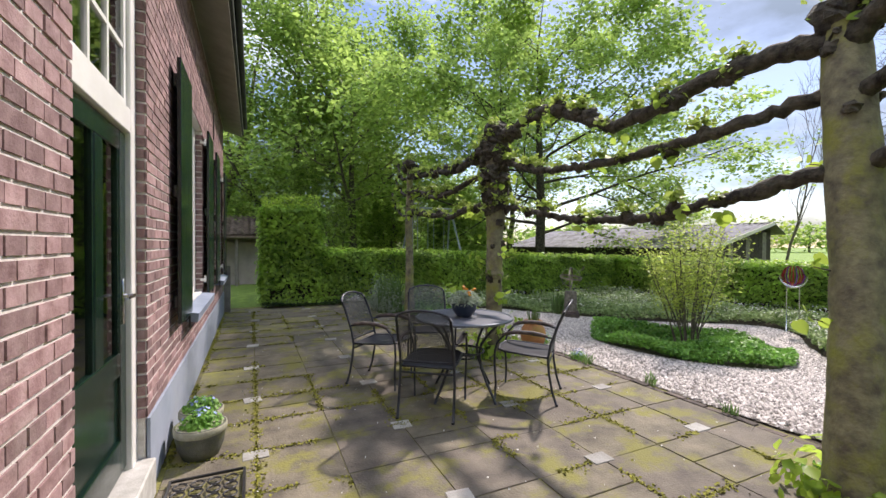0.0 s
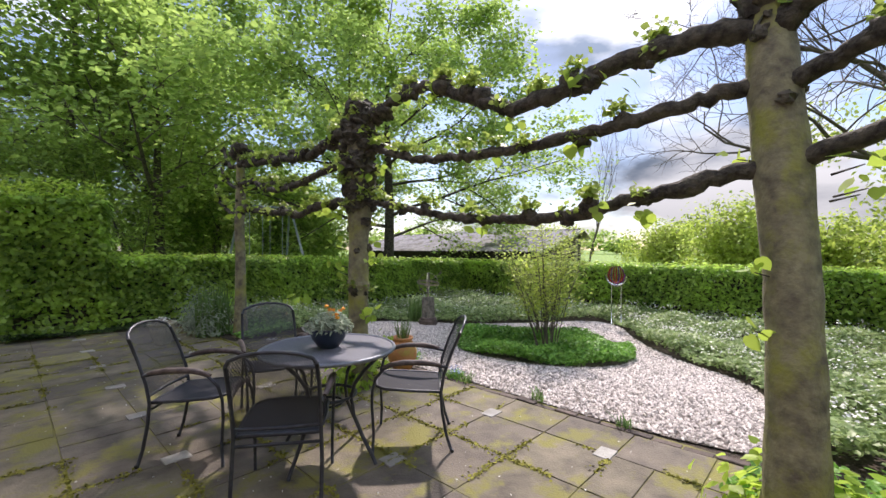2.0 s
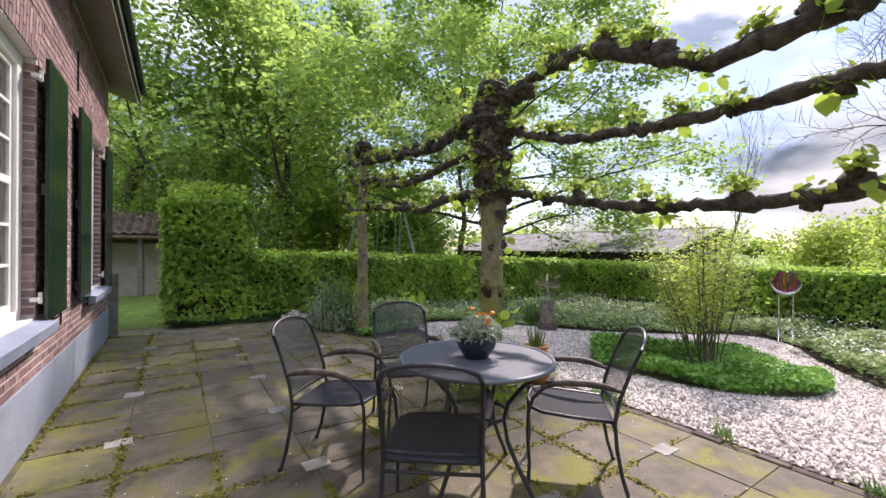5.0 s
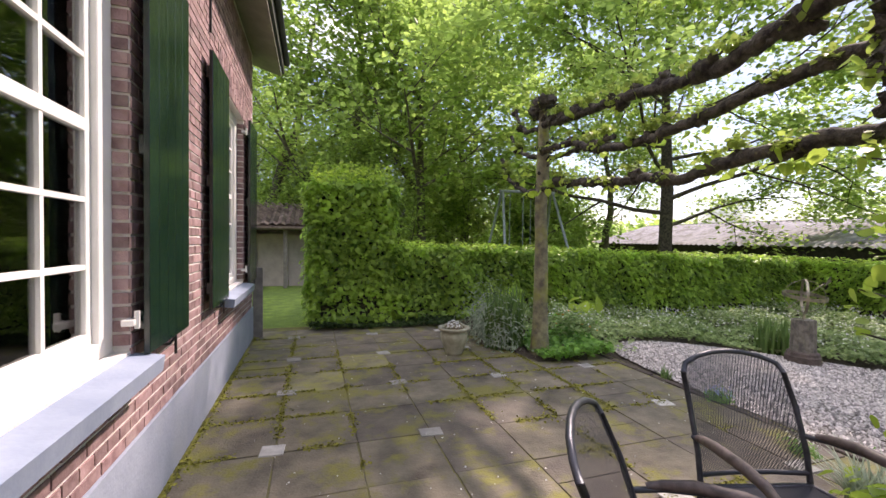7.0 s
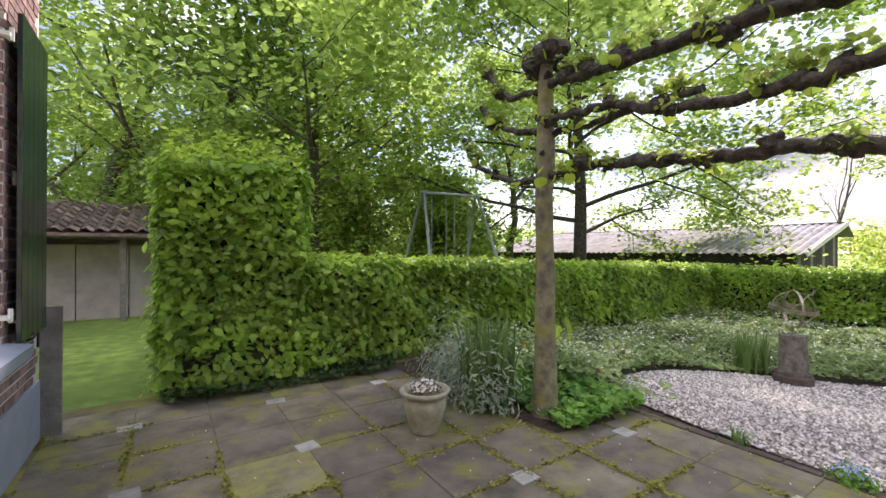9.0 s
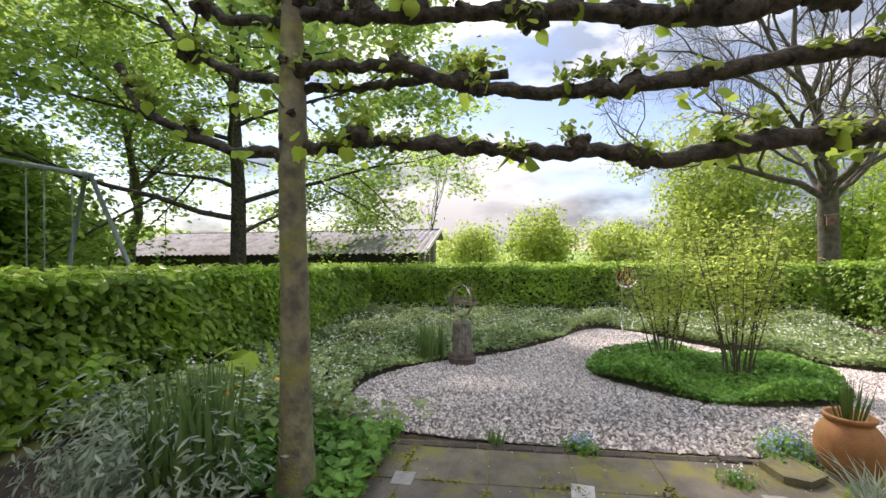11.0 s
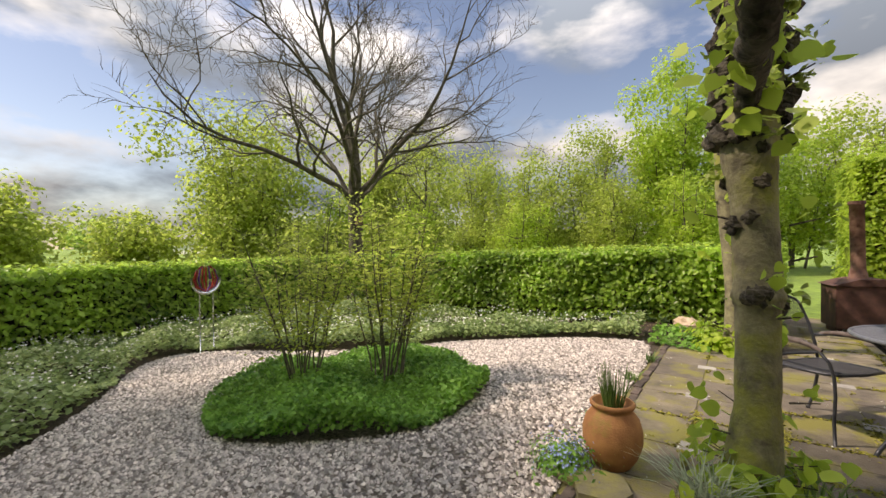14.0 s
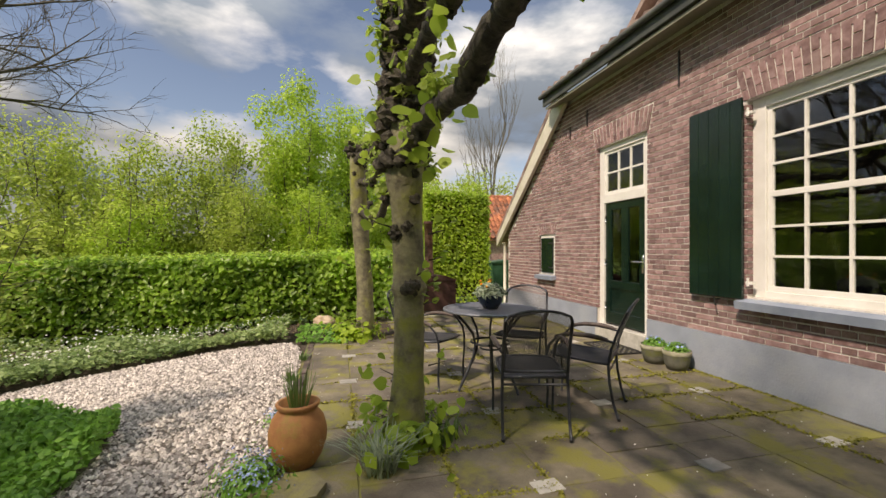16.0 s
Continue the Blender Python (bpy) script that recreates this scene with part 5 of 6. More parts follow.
cane_bush(6.53, 4.82, 2.1, 3, 17, "many-stemmed flowering currant shrub in small new leaf")
cane_bush(7.29, 5.33, 2.15, 4, 16, "open many-stemmed shrub with sparse spring leaves")

# ---- terrace furniture ----
def chair():
    """A tubular chair facing +x with its rear feet at x = -0.27."""
    c = thing("garden_chair", "dark grey steel garden chair with mesh seat and arched mesh back", "chair", group="garden chairs round the table")
    W = 0.235
    for s in (-1, 1):
        part("rear_leg", tube([(-0.30, s * W, 0.0), (-0.262, s * W, .12), (-0.232, s * W, .28), (-0.222, s * (W - .005), .42), (-0.245, s * (W - .005), .55), (-0.285, s * (W - .005), .72), (-0.325, s * (W - .01), .875)], .0115, 8), "steel", c, smooth=True)
        part("front_leg", tube([(0.30, s * (W + .01), 0.0), (0.275, s * (W + .01), .15), (0.265, s * (W + .015), .33), (0.26, s * (W + .02), .45), (0.235, s * (W + .025), .54), (0.17, s * (W + .03), .61), (0.08, s * (W + .03), .640), (-0.05, s * (W + .03), .640), (-0.17, s * (W + .02), .625), (-0.268, s * W, .605)], .0105, 8), "steel", c, smooth=True)
        g = tube([(0.19, s * (W + .03), .612), (0.13, s * (W + .03), .637), (0.05, s * (W + .032), .652), (-0.08, s * (W + .032), .653), (-0.17, s * (W + .022), .638), (-0.22, s * (W + .014), .625)], [.012, .02, .023, .022, .018, .012], 8)
        part("armrest", g, "arm_wood", c, "dark weathered moulded armrest", smooth=True)
        part("foot", lathe([(.014, 0), (.015, .02)], 8, (-0.30, s * W)), "black_iron", c)
    # seat: rim and mesh
    rim = [(-0.22, -W + .01), (-0.22, W - .01), (0.0, W), (0.18, W - .01), (0.24, W - .06), (0.265, 0), (0.24, -W + .06), (0.18, -W + .01), (0.0, -W)]
    zz = lambda x: 0.425 + 0.03 * (x + .22) / .46
    part("seat_frame", tube([(x, y, zz(x)) for x, y in rim], .011, 7, closed=True), "steel", c, smooth=True)
    g = Geo()
    g.add([(x, y, zz(x) + .002) for x, y in rim] + [(0.0, 0.0, .425)], [(i, (i + 1) % 9, 9) for i in range(9)])
    part("seat", g, "mesh_seat", c, "dark fine metal mesh seat")
    # back: arched rim and slightly bowed mesh
    def bk(y, z):
        return -0.222 - (z - .45) * .24 - 0.02 * (1 - (y / W) ** 2)
    arch = [(-W + .01, .875), (-W + .03, .915), (-.14, .945), (-.07, .96), (0, .965), (.07, .96), (.14, .945), (W - .03, .915), (W - .01, .875)]
    part("back_frame", tube([(bk(y, z), y, z) for y, z in arch], .0115, 8), "steel", c, smooth=True)
    part("back_rail", tube([(bk(y, .47), y, .47) for y in (-W + .01, -.1, 0, .1, W - .01)], .010, 7), "steel", c, smooth=True)
    part("rear_rail", tube([(-.228, y, .375) for y in (-W + .01, 0, W - .01)], .009, 7), "steel", c, smooth=True)
    g = Geo()
    rows, cols = 8, 9
    v = []
    for i in range(rows + 1):
        for k in range(cols):
            y = -W + .012 + (2 * W - .024) * k / (cols - 1)
            zt = np.interp(y, [a for a, b in arch], [b for a, b in arch])
            z = .47 + (zt - .47) * i / rows
            v.append((bk(y, z) + .002, y, z))
    g.add(v, [(i * cols + k, i * cols + k + 1, (i + 1) * cols + k + 1, (i + 1) * cols + k) for i in range(rows) for k in range(cols - 1)])
    part("backrest", g, "mesh", c, "see-through dark metal mesh back", smooth=True)
    for ob in c.children:
        for v_ in ob.data.vertices:
            if v_.co.z > .62:
                v_.co.x -= (v_.co.z - .62) * .14
                v_.co.z = .62 + (v_.co.z - .62) * .88
            elif v_.co.z < .34 and v_.co.x > .2:
                v_.co.x -= (.34 - v_.co.z) * .12
    return c


M["mesh_seat"] = M["mesh"].copy()
M["mesh_seat"].name = "mesh_seat"
M["mesh_seat"].node_tree.nodes["Principled BSDF"].inputs["Roughness"].default_value = 0.9
for nd in M["mesh_seat"].node_tree.nodes:
    if nd.type == 'MATH':
        nd.inputs[1].default_value = 0.42
base = chair()
base.matrix_basis = pose(2.00, 4.06, 0, 0, 0, 53)
for x, y, a in ((1.81, 4.96, -44), (2.97, 4.01, 135), (2.46, 5.22, 255)):
    copy_thing(base, pose(x, y, 0, 0, 0, a))

tb = thing("garden_table", "round dark grey steel garden table with mesh top and curved legs", "table", pose(2.41, 4.26, 0))
part("tabletop", lathe([(0.0, .738), (.455, .738), (.455, .746), (0.0, .748)], 40), "tabletop", tb, "dark perforated steel table top")
part("rim", tube([(.46 * math.cos(t), .46 * math.sin(t), .742) for t in [2 * math.pi * i / 48 for i in range(48)]], .013, 8, closed=True), "rim", tb, "lighter worn steel rim", smooth=True)
for k in range(4):
    a = radians(20 + 90 * k)
    prof = [(.415, .735), (.385, .70), (.30, .62), (.22, .52), (.19, .42), (.215, .30), (.29, .16), (.37, .04), (.39, 0.0)]
    part("leg", tube([(r * math.cos(a), r * math.sin(a), z) for r, z in prof], .013, 8), "steel", tb, smooth=True)
part("ring", tube([(.19 * math.cos(t), .19 * math.sin(t), .42) for t in [2 * math.pi * i / 24 for i in range(24)]], .011, 7, closed=True), "steel", tb, smooth=True)
part("ring", tube([(.10 * math.cos(t), .10 * math.sin(t), .36) for t in [2 * math.pi * i / 20 for i in range(20)]], .009, 7, closed=True), "steel", tb, smooth=True)
part("cross_bar", tube([(-.38, 0, .725), (.38, 0, .725)], .009, 6), "steel", tb)
part("cross_bar", tube([(0, -.38, .726), (0, .38, .726)], .009, 6), "steel", tb)


def pot_plants(parent, x, y, z, r, h, n, size, mat, width=.55, name="leaves", outward=.8):
    q = rt.normal(0, 1, (n, 3)); q[:, 2] = abs(q[:, 2])
    q /= np.linalg.norm(q, axis=1, keepdims=True)
    c = q * np.array([r, r, h]) * (rt.rand(n, 1) ** .4) + np.array([x, y, z])
    return part(name, leaves(c, q + [0, 0, .4], size, width, rt), mat, parent, kind="stuff")


b = thing("planter_bowl", "dark blue bowl of grey foliage with orange flowers on the table", "planter", pose(2.41, 4.26, .748))
part("bowl", lathe([(.06, 0), (.075, .01), (.115, .07), (.128, .125), (.133, .13), (.133, .14), (.120, .14), (.115, .115), (0.0, .11)], 28), "bowl", b, "glazed dark blue bowl", smooth=True)
pot_plants(b, 0, 0, .12, .17, .14, 700, .05, "leaf_grey", .3)
for k in range(9):
    a, r = rt.uniform(-2.2, 1.2), rt.uniform(.05, .13)
    part("flower", blob((r * math.cos(a), r * math.sin(a), rt.uniform(.22, .29)), .016, rt, (1, 1, .7), .3, None, 5), "petal_orange", b, "small orange flower head")

p = thing("terracotta_pot", "round terracotta pot with algae stains at the gravel edge", "plant pot", pose(4.11, 5.42, 0))
p.matrix_basis = p.matrix_basis @ Matrix.Scale(.88, 4)
part("pot", lathe([(.105, 0), (.12, .01), (.165, .08), (.195, .17), (.197, .25), (.175, .33), (.135, .385), (.125, .40), (.145, .415), (.150, .435), (.140, .445), (.122, .44), (.115, .39), (0, .385)], 36), "terracotta", p, "orange terracotta with green algae", smooth=True)
g = Geo()
for k in range(60):
    a, r = rt.uniform(0, 6.28), rt.uniform(0, .07)
    tube([(r * math.cos(a), r * math.sin(a), .385), (1.5 * r * math.cos(a), 1.5 * r * math.sin(a), .5), (2.1 * r * math.cos(a), 2.1 * r * math.sin(a), rt.uniform(.55, .72))], [.004, .0035, .001], 4, g)
part("rush_tuft", g, "leaf_blade", p, "upright rush-like green stems", kind="stuff")
part("soil", lathe([(0, .386), (.112, .387)], 16), "soil", p)

b = thing("stone_fragment", "broken mossy paving fragment lying in front of the pot", "stone")
part("slab_piece", prism([(4.02, 5.60), (4.30, 5.62), (4.33, 5.77), (4.22, 5.80), (4.17, 5.90), (3.98, 5.87), (3.93, 5.75)], 0.003, .045, "z"), "slab_moss", b)

b = thing("stone_pot", "round cream stone pot holding a low heather plant", "plant pot", pose(2.47, 9.05, 0))
part("pot", lathe([(.10, 0), (.105, .02), (.135, .10), (.165, .20), (.168, .25), (.155, .27), (.16, .29), (.19, .30), (.20, .32), (.19, .335), (.165, .33), (.155, .29), (0, .28)], 32), "stone_pot", b, "pale weathered stone with a thick rim", smooth=True)
pot_plants(b, 0, 0, .29, .14, .11, 420, .035, "straw", .3)
pot_plants(b, 0, 0, .33, .12, .10, 120, .03, "petal_white", .8, "flowers")

for k, (x, y, s, a) in enumerate(((0.225, 3.97, .96, 0), (0.20, 4.27, .88, 30))):
    b = thing("bucket_planter", "round banded grey tub with small pansies against the plinth", "planter", pose(x, y, 0, 0, 0, a), group="tubs along the wall")
    part("tub", lathe([(.115 * s, 0), (.145 * s, .07), (.160 * s, .15), (.163 * s, .17), (.163 * s, .215), (.152 * s, .215), (.148 * s, .18), (0, .18)], 28), "zinc_pot", b, smooth=True)
    part("band", lathe([(.1645 * s, .165), (.169 * s, .17), (.169 * s, .21), (.1645 * s, .212)], 28), "stone_pot", b, smooth=True)
    pot_plants(b, 0, 0, .19, .15 * s, .11, 600, .035, "leaf_island", .6)
    pot_plants(b, 0, 0, .24, .12 * s, .08, 26, .03, "petal_blue", .9, "flowers")

# sundial
SZ = -0.225
s = thing("sundial", "bronze armillary sundial on a fluted weathered stone pedestal", "sundial", pose(7.23, 8.14, SZ))
part("plinth_base", lathe([(.20, 0), (.20, .10), (.185, .115), (.18, .15), (.15, .17)], 24), "edging", s, "dark brown moulded base")
g = Geo()
sd = 32
v = []
for z in (.17, .60):
    for k in range(sd):
        r = (.140 if k % 2 else .128) * (1.04 if z < .3 else .96)
        v.append((r * math.cos(2 * math.pi * k / sd), r * math.sin(2 * math.pi * k / sd), z))
g.add(v, [(k, (k + 1) % sd, sd + (k + 1) % sd, sd + k) for k in range(sd)] + [tuple(range(sd))[::-1], tuple(range(sd, 2 * sd))])
part("column", g, "pedestal", s, "fluted grey stone column")
part("stem", lathe([(.03, .60), (.018, .63), (.014, .70)], 10), "bronze", s)


def ring(r, tilt, turn, w, g=None):
    g = g or Geo()
    m = Matrix.Translation((0, 0, .70 + .22)) @ Euler((radians(tilt), 0, radians(turn))).to_matrix().to_4x4()
    n = 40
    v = []
    for k in range(n):
        t = 2 * math.pi * k / n
        for rr, zz in ((r, -w), (r, w), (r - .008, w), (r - .008, -w)):
            v.append(m @ Vector((rr * math.cos(t), rr * math.sin(t), zz)))
    f = []
    for k in range(n):
        j = (k + 1) % n
        for q in range(4):
            f.append((k * 4 + q, j * 4 + q, j * 4 + (q + 1) % 4, k * 4 + (q + 1) % 4))
    return g.add(v, f)


part("meridian_ring", ring(.235, 90, 40, .015), "bronze", s)
part("vertical_ring", ring(.22, 90, 125, .012), "bronze", s)
part("hour_band", ring(.245, 8, 0, .024), "bronze", s)
part("arrow", tube([(-.18, .10, .74), (.0, 0, .92), (.20, -.11, 1.10)], .006, 6), "bronze", s)
part("arrow_head", prism([(.19, 1.08), (.29, 1.13), (.25, 1.18), (.30, 1.20), (.20, 1.12)], -.14, -.13, "y"), "bronze", s)

# garden ornament: glass petals on a steel stand
s = thing("garden_ornament", "red and violet glass flame ornament on two steel rods", "ornament", pose(9.95, 5.08, float(land(9.95))))
U = Vector((-.08, .997, 0))
for q in (-.10, .10):
    part("rod", tube([(U.x * q, U.y * q, -.02), (U.x * q, U.y * q, .92)], .011, 8), "chrome", s, smooth=True)
n = 22
part("crescent", tube([(U.x * .22 * math.cos(t), U.y * .22 * math.cos(t), 1.10 + .22 * math.sin(t)) for t in [math.pi * (1.0 + i / n) for i in range(n + 1)]], [.006 + .02 * math.sin(math.pi * i / n) for i in range(n + 1)], 8), "chrome", s, smooth=True)
for k in range(9):
    t = -1.25 + 2.5 * k / 8
    rr = .19
    pts = [(0, 0, .90), (U.x * rr * math.sin(t) * .8, U.y * rr * math.sin(t) * .8, .98), (U.x * rr * math.sin(t), U.y * rr * math.sin(t), 1.09), (U.x * rr * math.sin(t) * .75, U.y * rr * math.sin(t) * .75, 1.21 + .05 * math.cos(t)), (U.x * rr * math.sin(t) * .35, U.y * rr * math.sin(t) * .35, 1.29)]
    part("glass_petal", tube(pts, [.006, .014, .016, .011, .004], 8), "red_glass" if k % 3 else "violet_glass", s, smooth=True)

# boulder
b = thing("boulder", "pale sandy boulder at the foot of the hedge", "stone")
part("stone", blob((4.12, .64, .06), .17, np.random.RandomState(4), (1.15, .9, .75), .12, None, 9), "rock", b)
b = thing("boulder", "pale sandy stone half sunk in the flower bed", "stone")
part("stone", blob((3.80, .90, .02), .09, np.random.RandomState(9), (1.2, 1, .7), .12, None, 8), "rock", b)

# fire pit with its flue
s = thing("fire_pit", "rusty brown steel fire box with a tall flue pipe", "garden fireplace", pose(1.95, -.42, 0, 0, 0, 10))
part("fire_box", box(-.42, .42, -.28, .28, .08, .70, b=.01), "rust_box", s)
part("cover", prism([(-.46, .70), (.46, .70), (.16, .80), (-.16, .80)], -.3, .3, "y"), "rust_box", s)
part("flue", tube([(.08, 0, .78), (.08, 0, .95), (.10, 0, 1.9)], [.12, .085, .085], 14), "rust", s, "rust-red flue pipe", smooth=True)
part("flue_cap", tube([(.10, 0, 1.88), (.10, 0, 1.93)], .10, 14), "rust_box", s)
for q in (-.35, .35):
    part("foot", box(q - .03, q + .03, -.2, .2, 0, .08), "rust_box", s)
part("hearth_slab", box(-.55, .6, .3, .62, 0.0, .05, b=.008), "stone_pot", s)
for x, y in ((-1.0, -4.2), (-1.75, -4.5)):
    s = thing("wheelie_bin", "dark green plastic wheelie bin near the outbuilding", "bin", pose(x, y, -.03), group="wheelie bins")
    part("bin_body", prism([(-.22, 0.05), (.22, 0.05), (.28, .95), (-.28, .95)], -.3, .3, "y"), "bin_green", s)
    part("lid", prism([(-.3, .95), (.3, .95), (.3, .99), (-.22, 1.06), (-.3, 1.03)], -.33, .33, "y"), "bin_green", s)
    for q in (-.25, .25):
        part("wheel", tube([(-.2, q, .08), (-.2, q + .05, .08)], .09, 12), "black_iron", s)


# ---- other buildings ----
def pantiles(x0, x1, rows, pitch, course, y_of, mat, name, parent, axis="x"):
    """Rows of S-shaped roof tiles. y_of(r) gives (depth, height) at course r."""
    g = Geo()
    for r in range(rows):
        (ya, za), (yb, zb) = y_of(r), y_of(r + 1)
        n = int((x1 - x0) / pitch)
        for k in range(n):
            a = x0 + k * pitch
            sec = [(a, .0), (a + pitch * .25, .055), (a + pitch * .5, .07), (a + pitch * .75, .03), (a + pitch, -.005)]
            v = []
            for yy, zz, up in ((ya, za, .03), (yb, zb, 0.0)):
                for sx_, sz_ in sec:
                    q = (sx_, yy, zz + sz_ + up) if axis == "x" else (yy, sx_, zz + sz_ + up)
                    v.append(q)
            g.add(v, [(i, i + 1, i + 6, i + 5) for i in range(4)])
    return part(name, g, mat, parent, kind="stuff")


# open shed to the north
s = thing("open_shed", "low open shed with pantile roof beyond the lawn", "shed")
part("wall", box(-6, 1.9, 18.9, 19.1, 0, 2.2), "shed_wall", s)
for q in range(9):
    part("wall_panel", box(-5.9 + .86 * q, -5.06 + .86 * q, 17.35, 17.4, -.05, 1.5), "shed_wall", s)
for q in (-3.9, -1.95, .05, 1.85):
    part("post", box(q - .05, q + .05, 16.75, 16.85, -.05, 1.62), "grey_wood", s)
part("beam", box(-6, 1.95, 16.74, 16.86, 1.62, 1.74), "grey_wood", s)
part("roof", prism([(16.5, 1.66), (16.5, 1.72), (19.3, 2.5), (19.3, 2.42)], -6.1, 2.05, "x"), "old_tile", s)
pantiles(-6.1, 2.05, 8, .22, .35, lambda r: (16.45 + .35 * r, 1.72 + .10 * r), "old_tile", "roof_tiles", s)

# swing
s = thing("swing_frame", "tall grey steel tube swing frame on the lawn", "swing", pose(6.35, 14.3, 0, 0, 0, -5))
for q in (-.72, .72):
    for e in (-1, 1):
        part("leg", tube([(q + .28 * (1 if q > 0 else -1), e * 1.15, -.02), (q, e * .05, 2.72)], .035, 8), "swing", s, smooth=True)
part("top_bar", tube([(-.8, 0, 2.73), (.8, 0, 2.73)], .038, 8), "swing", s, smooth=True)
for q in (-.5, .1):
    for e in (0, .38):
        part("rope", tube([(q + e, 0, 2.7), (q + e, 0, .55)], .009, 5), "swing", s)
    part("swing_seat", box(q - .03, q + .41, -.09, .09, .52, .55), "dark_wood", s)

# barn with corrugated roof
s = thing("barn", "long low dark wooden barn with grey corrugated roof", "barn")
BX0, BX1, BY0, BY1 = 15.9, 20.3, 10.3, 24.0
part("wall", prism([(BX0 + .25, -.3), (BX1 - .1, -.3), (BX1 - .1, 2.1), (BX0 + .25, 1.35)], BY0 + .35, BY1 - .2, "y"), "dark_wood", s)
for k in range(14):
    a = BX0 + .3 + .28 * k
    part("plank", box(a, a + .265, BY0 + .31, BY0 + .345, -.28, 1.36 + .17 * (a - BX0) , b=0), "grey_wood" if k % 4 == 0 else "dark_wood", s)
g = Geo()
n = 230
v = []
for k in range(n + 1):
    y = BY0 + (BY1 - BY0) * k / n
    w = .03 * math.sin(k * math.pi / 2 + .3)
    v += [(BX0 - .15, y, 1.33 + w), (19.75, y, 2.36 + w)]
g.add(v, [(2 * k, 2 * k + 1, 2 * k + 3, 2 * k + 2) for k in range(n)])
part("roof", g, "corrugated", s, "grey corrugated cement roof")
part("roof", prism([(19.75, 2.36), (20.6, 1.9), (20.6, 1.94), (19.75, 2.40)], BY0, BY1, "y"), "corrugated", s)
part("verge_board", prism([(BX0 - .15, 1.26), (19.75, 2.28), (19.75, 2.43), (BX0 - .15, 1.39)], BY0 - .05, BY0 - .01, "y"), "render_white", s, "pale verge board")

# red-tiled outbuilding to the south
s = thing("outbuilding", "small brick outbuilding with an orange pantile roof", "outbuilding")
part("wall", box(-9, -1.0, -15.5, -11.3, -.1, 1.95), "brick_field", s)
part("roof", prism([(-11.0, 1.80), (-11.0, 1.86), (-13.4, 4.25), (-15.8, 1.86), (-15.8, 1.80)], -9.2, -.8, "x"), "roof_tile", s)
pantiles(-9.2, -.8, 8, .24, .3, lambda r: (-10.95 - .3 * r, 1.88 + .30 * r), "roof_tile", "roof_tiles", s)
part("ridge", tube([(-9.2, -13.4, 4.27), (-.8, -13.4, 4.27)], .12, 8), "roof_tile", s)
w = part("window_frame", box(-3.4, -2.5, -11.3, -11.24, .8, 1.6), "white_paint", s, "white window frame")
for i in range(2):
    for k in range(2):
        part("window_pane", box(-3.35 + .42 * i, -2.97 + .42 * i, -11.24, -11.225, .84 + .37 * k, 1.18 + .37 * k), "interior", s)

# far fence and white farm shed on the horizon
s = thing("fence", "low wire fence on wooden posts behind the lawn", "fence")
for k in range(14):
    part("post", box(3.0 + .9 * k - .04, 3.0 + .9 * k + .04, 23.5, 23.58, -.05, 1.35), "dark_wood", s)
for z in (.4, .8, 1.2):
    part("rail", box(2.9, 14.8, 23.49, 23.495, z - .01, z + .01), "dark_wood", s)
s = thing("farm_shed", "distant white farm shed across the meadow", "shed")
part("wall", box(60, 90, -38, -26, -.3, 2.6), "render_white", s)
part("roof", prism([(-39, 2.6), (-32, 5.0), (-25, 2.6)], 59, 91, "x"), "corrugated", s)

# bird box on the bare tree
s = thing("bird_box", "small wooden bird box fixed to the bare tree trunk", "bird box", pose(12.40, -.32, 2.05, 0, 0, 60))
part("box", box(-.09, .09, -.07, .07, -.12, .12), "rust", s)
part("lid", prism([(-.12, .12), (.12, .12), (.12, .14), (-.12, .17)], -.1, .1, "y"), "grey_wood", s)


# ---- tall perennials and tufts ----
def blades(name, x, y, r, n, h, w, mat, label, lean=.25, z=None, category="plant", top_leaf=None):
    t = thing(name, label, category)
    v, f = [], []
    z0 = float(land(x)) if z is None else z
    for k in range(n):
        a, q = rt.uniform(0, 6.28), r * math.sqrt(rt.rand())
        p = np.array([x + q * math.cos(a), y + q * math.sin(a), z0 - .01])
        b_ = rt.uniform(0, 6.28)
        hh, L = h * rt.uniform(.6, 1.1), lean * rt.uniform(.1, 1.2)
        d = np.array([math.cos(b_), math.sin(b_), 0])
        s_ = np.array([-d[1], d[0], 0]) * w
        i0 = len(v)
        for t_, ww in ((0, .8), (.4, 1.0), (.75, .7), (1.0, .05)):
            c = p + d * L * hh * t_ ** 2 + np.array([0, 0, hh * t_ * (1 - .12 * t_ * lean)])
            v += [c - s_ * ww, c + s_ * ww]
        f += [(i0 + 2 * j, i0 + 2 * j + 1, i0 + 2 * j + 3, i0 + 2 * j + 2) for j in range(3)]
    part("blade_tuft", (np.array(v), np.array(f)), mat, t, kind="stuff")
    return t


blades("iris_clump", 3.22, 9.2, .26, 150, .82, .018, "leaf_blade", "tall upright iris leaves beside the far tree")
blades("iris_clump", 7.35, 8.62, .20, 110, .55, .014, "leaf_blade", "upright iris leaves beside the sundial")
blades("grass_tuft", 3.62, 5.62, .10, 150, .30, .005, "leaf_grey", "pale arching grass tuft at the tree foot", 1.1)
blades("grass_tuft", 3.2, 5.3, .16, 60, .22, .006, "leaf_blade", "green grass tuft at the tree foot", .9)
for x, y in ((4.28, 2.9), (4.32, 3.7), (4.26, 4.55), (4.3, 7.6), (4.2, 1.9)):
    blades("weed", x, y, .06, 30, .13, .006, "leaf_blade", "small green weed growing at the gravel edge", 1.0)
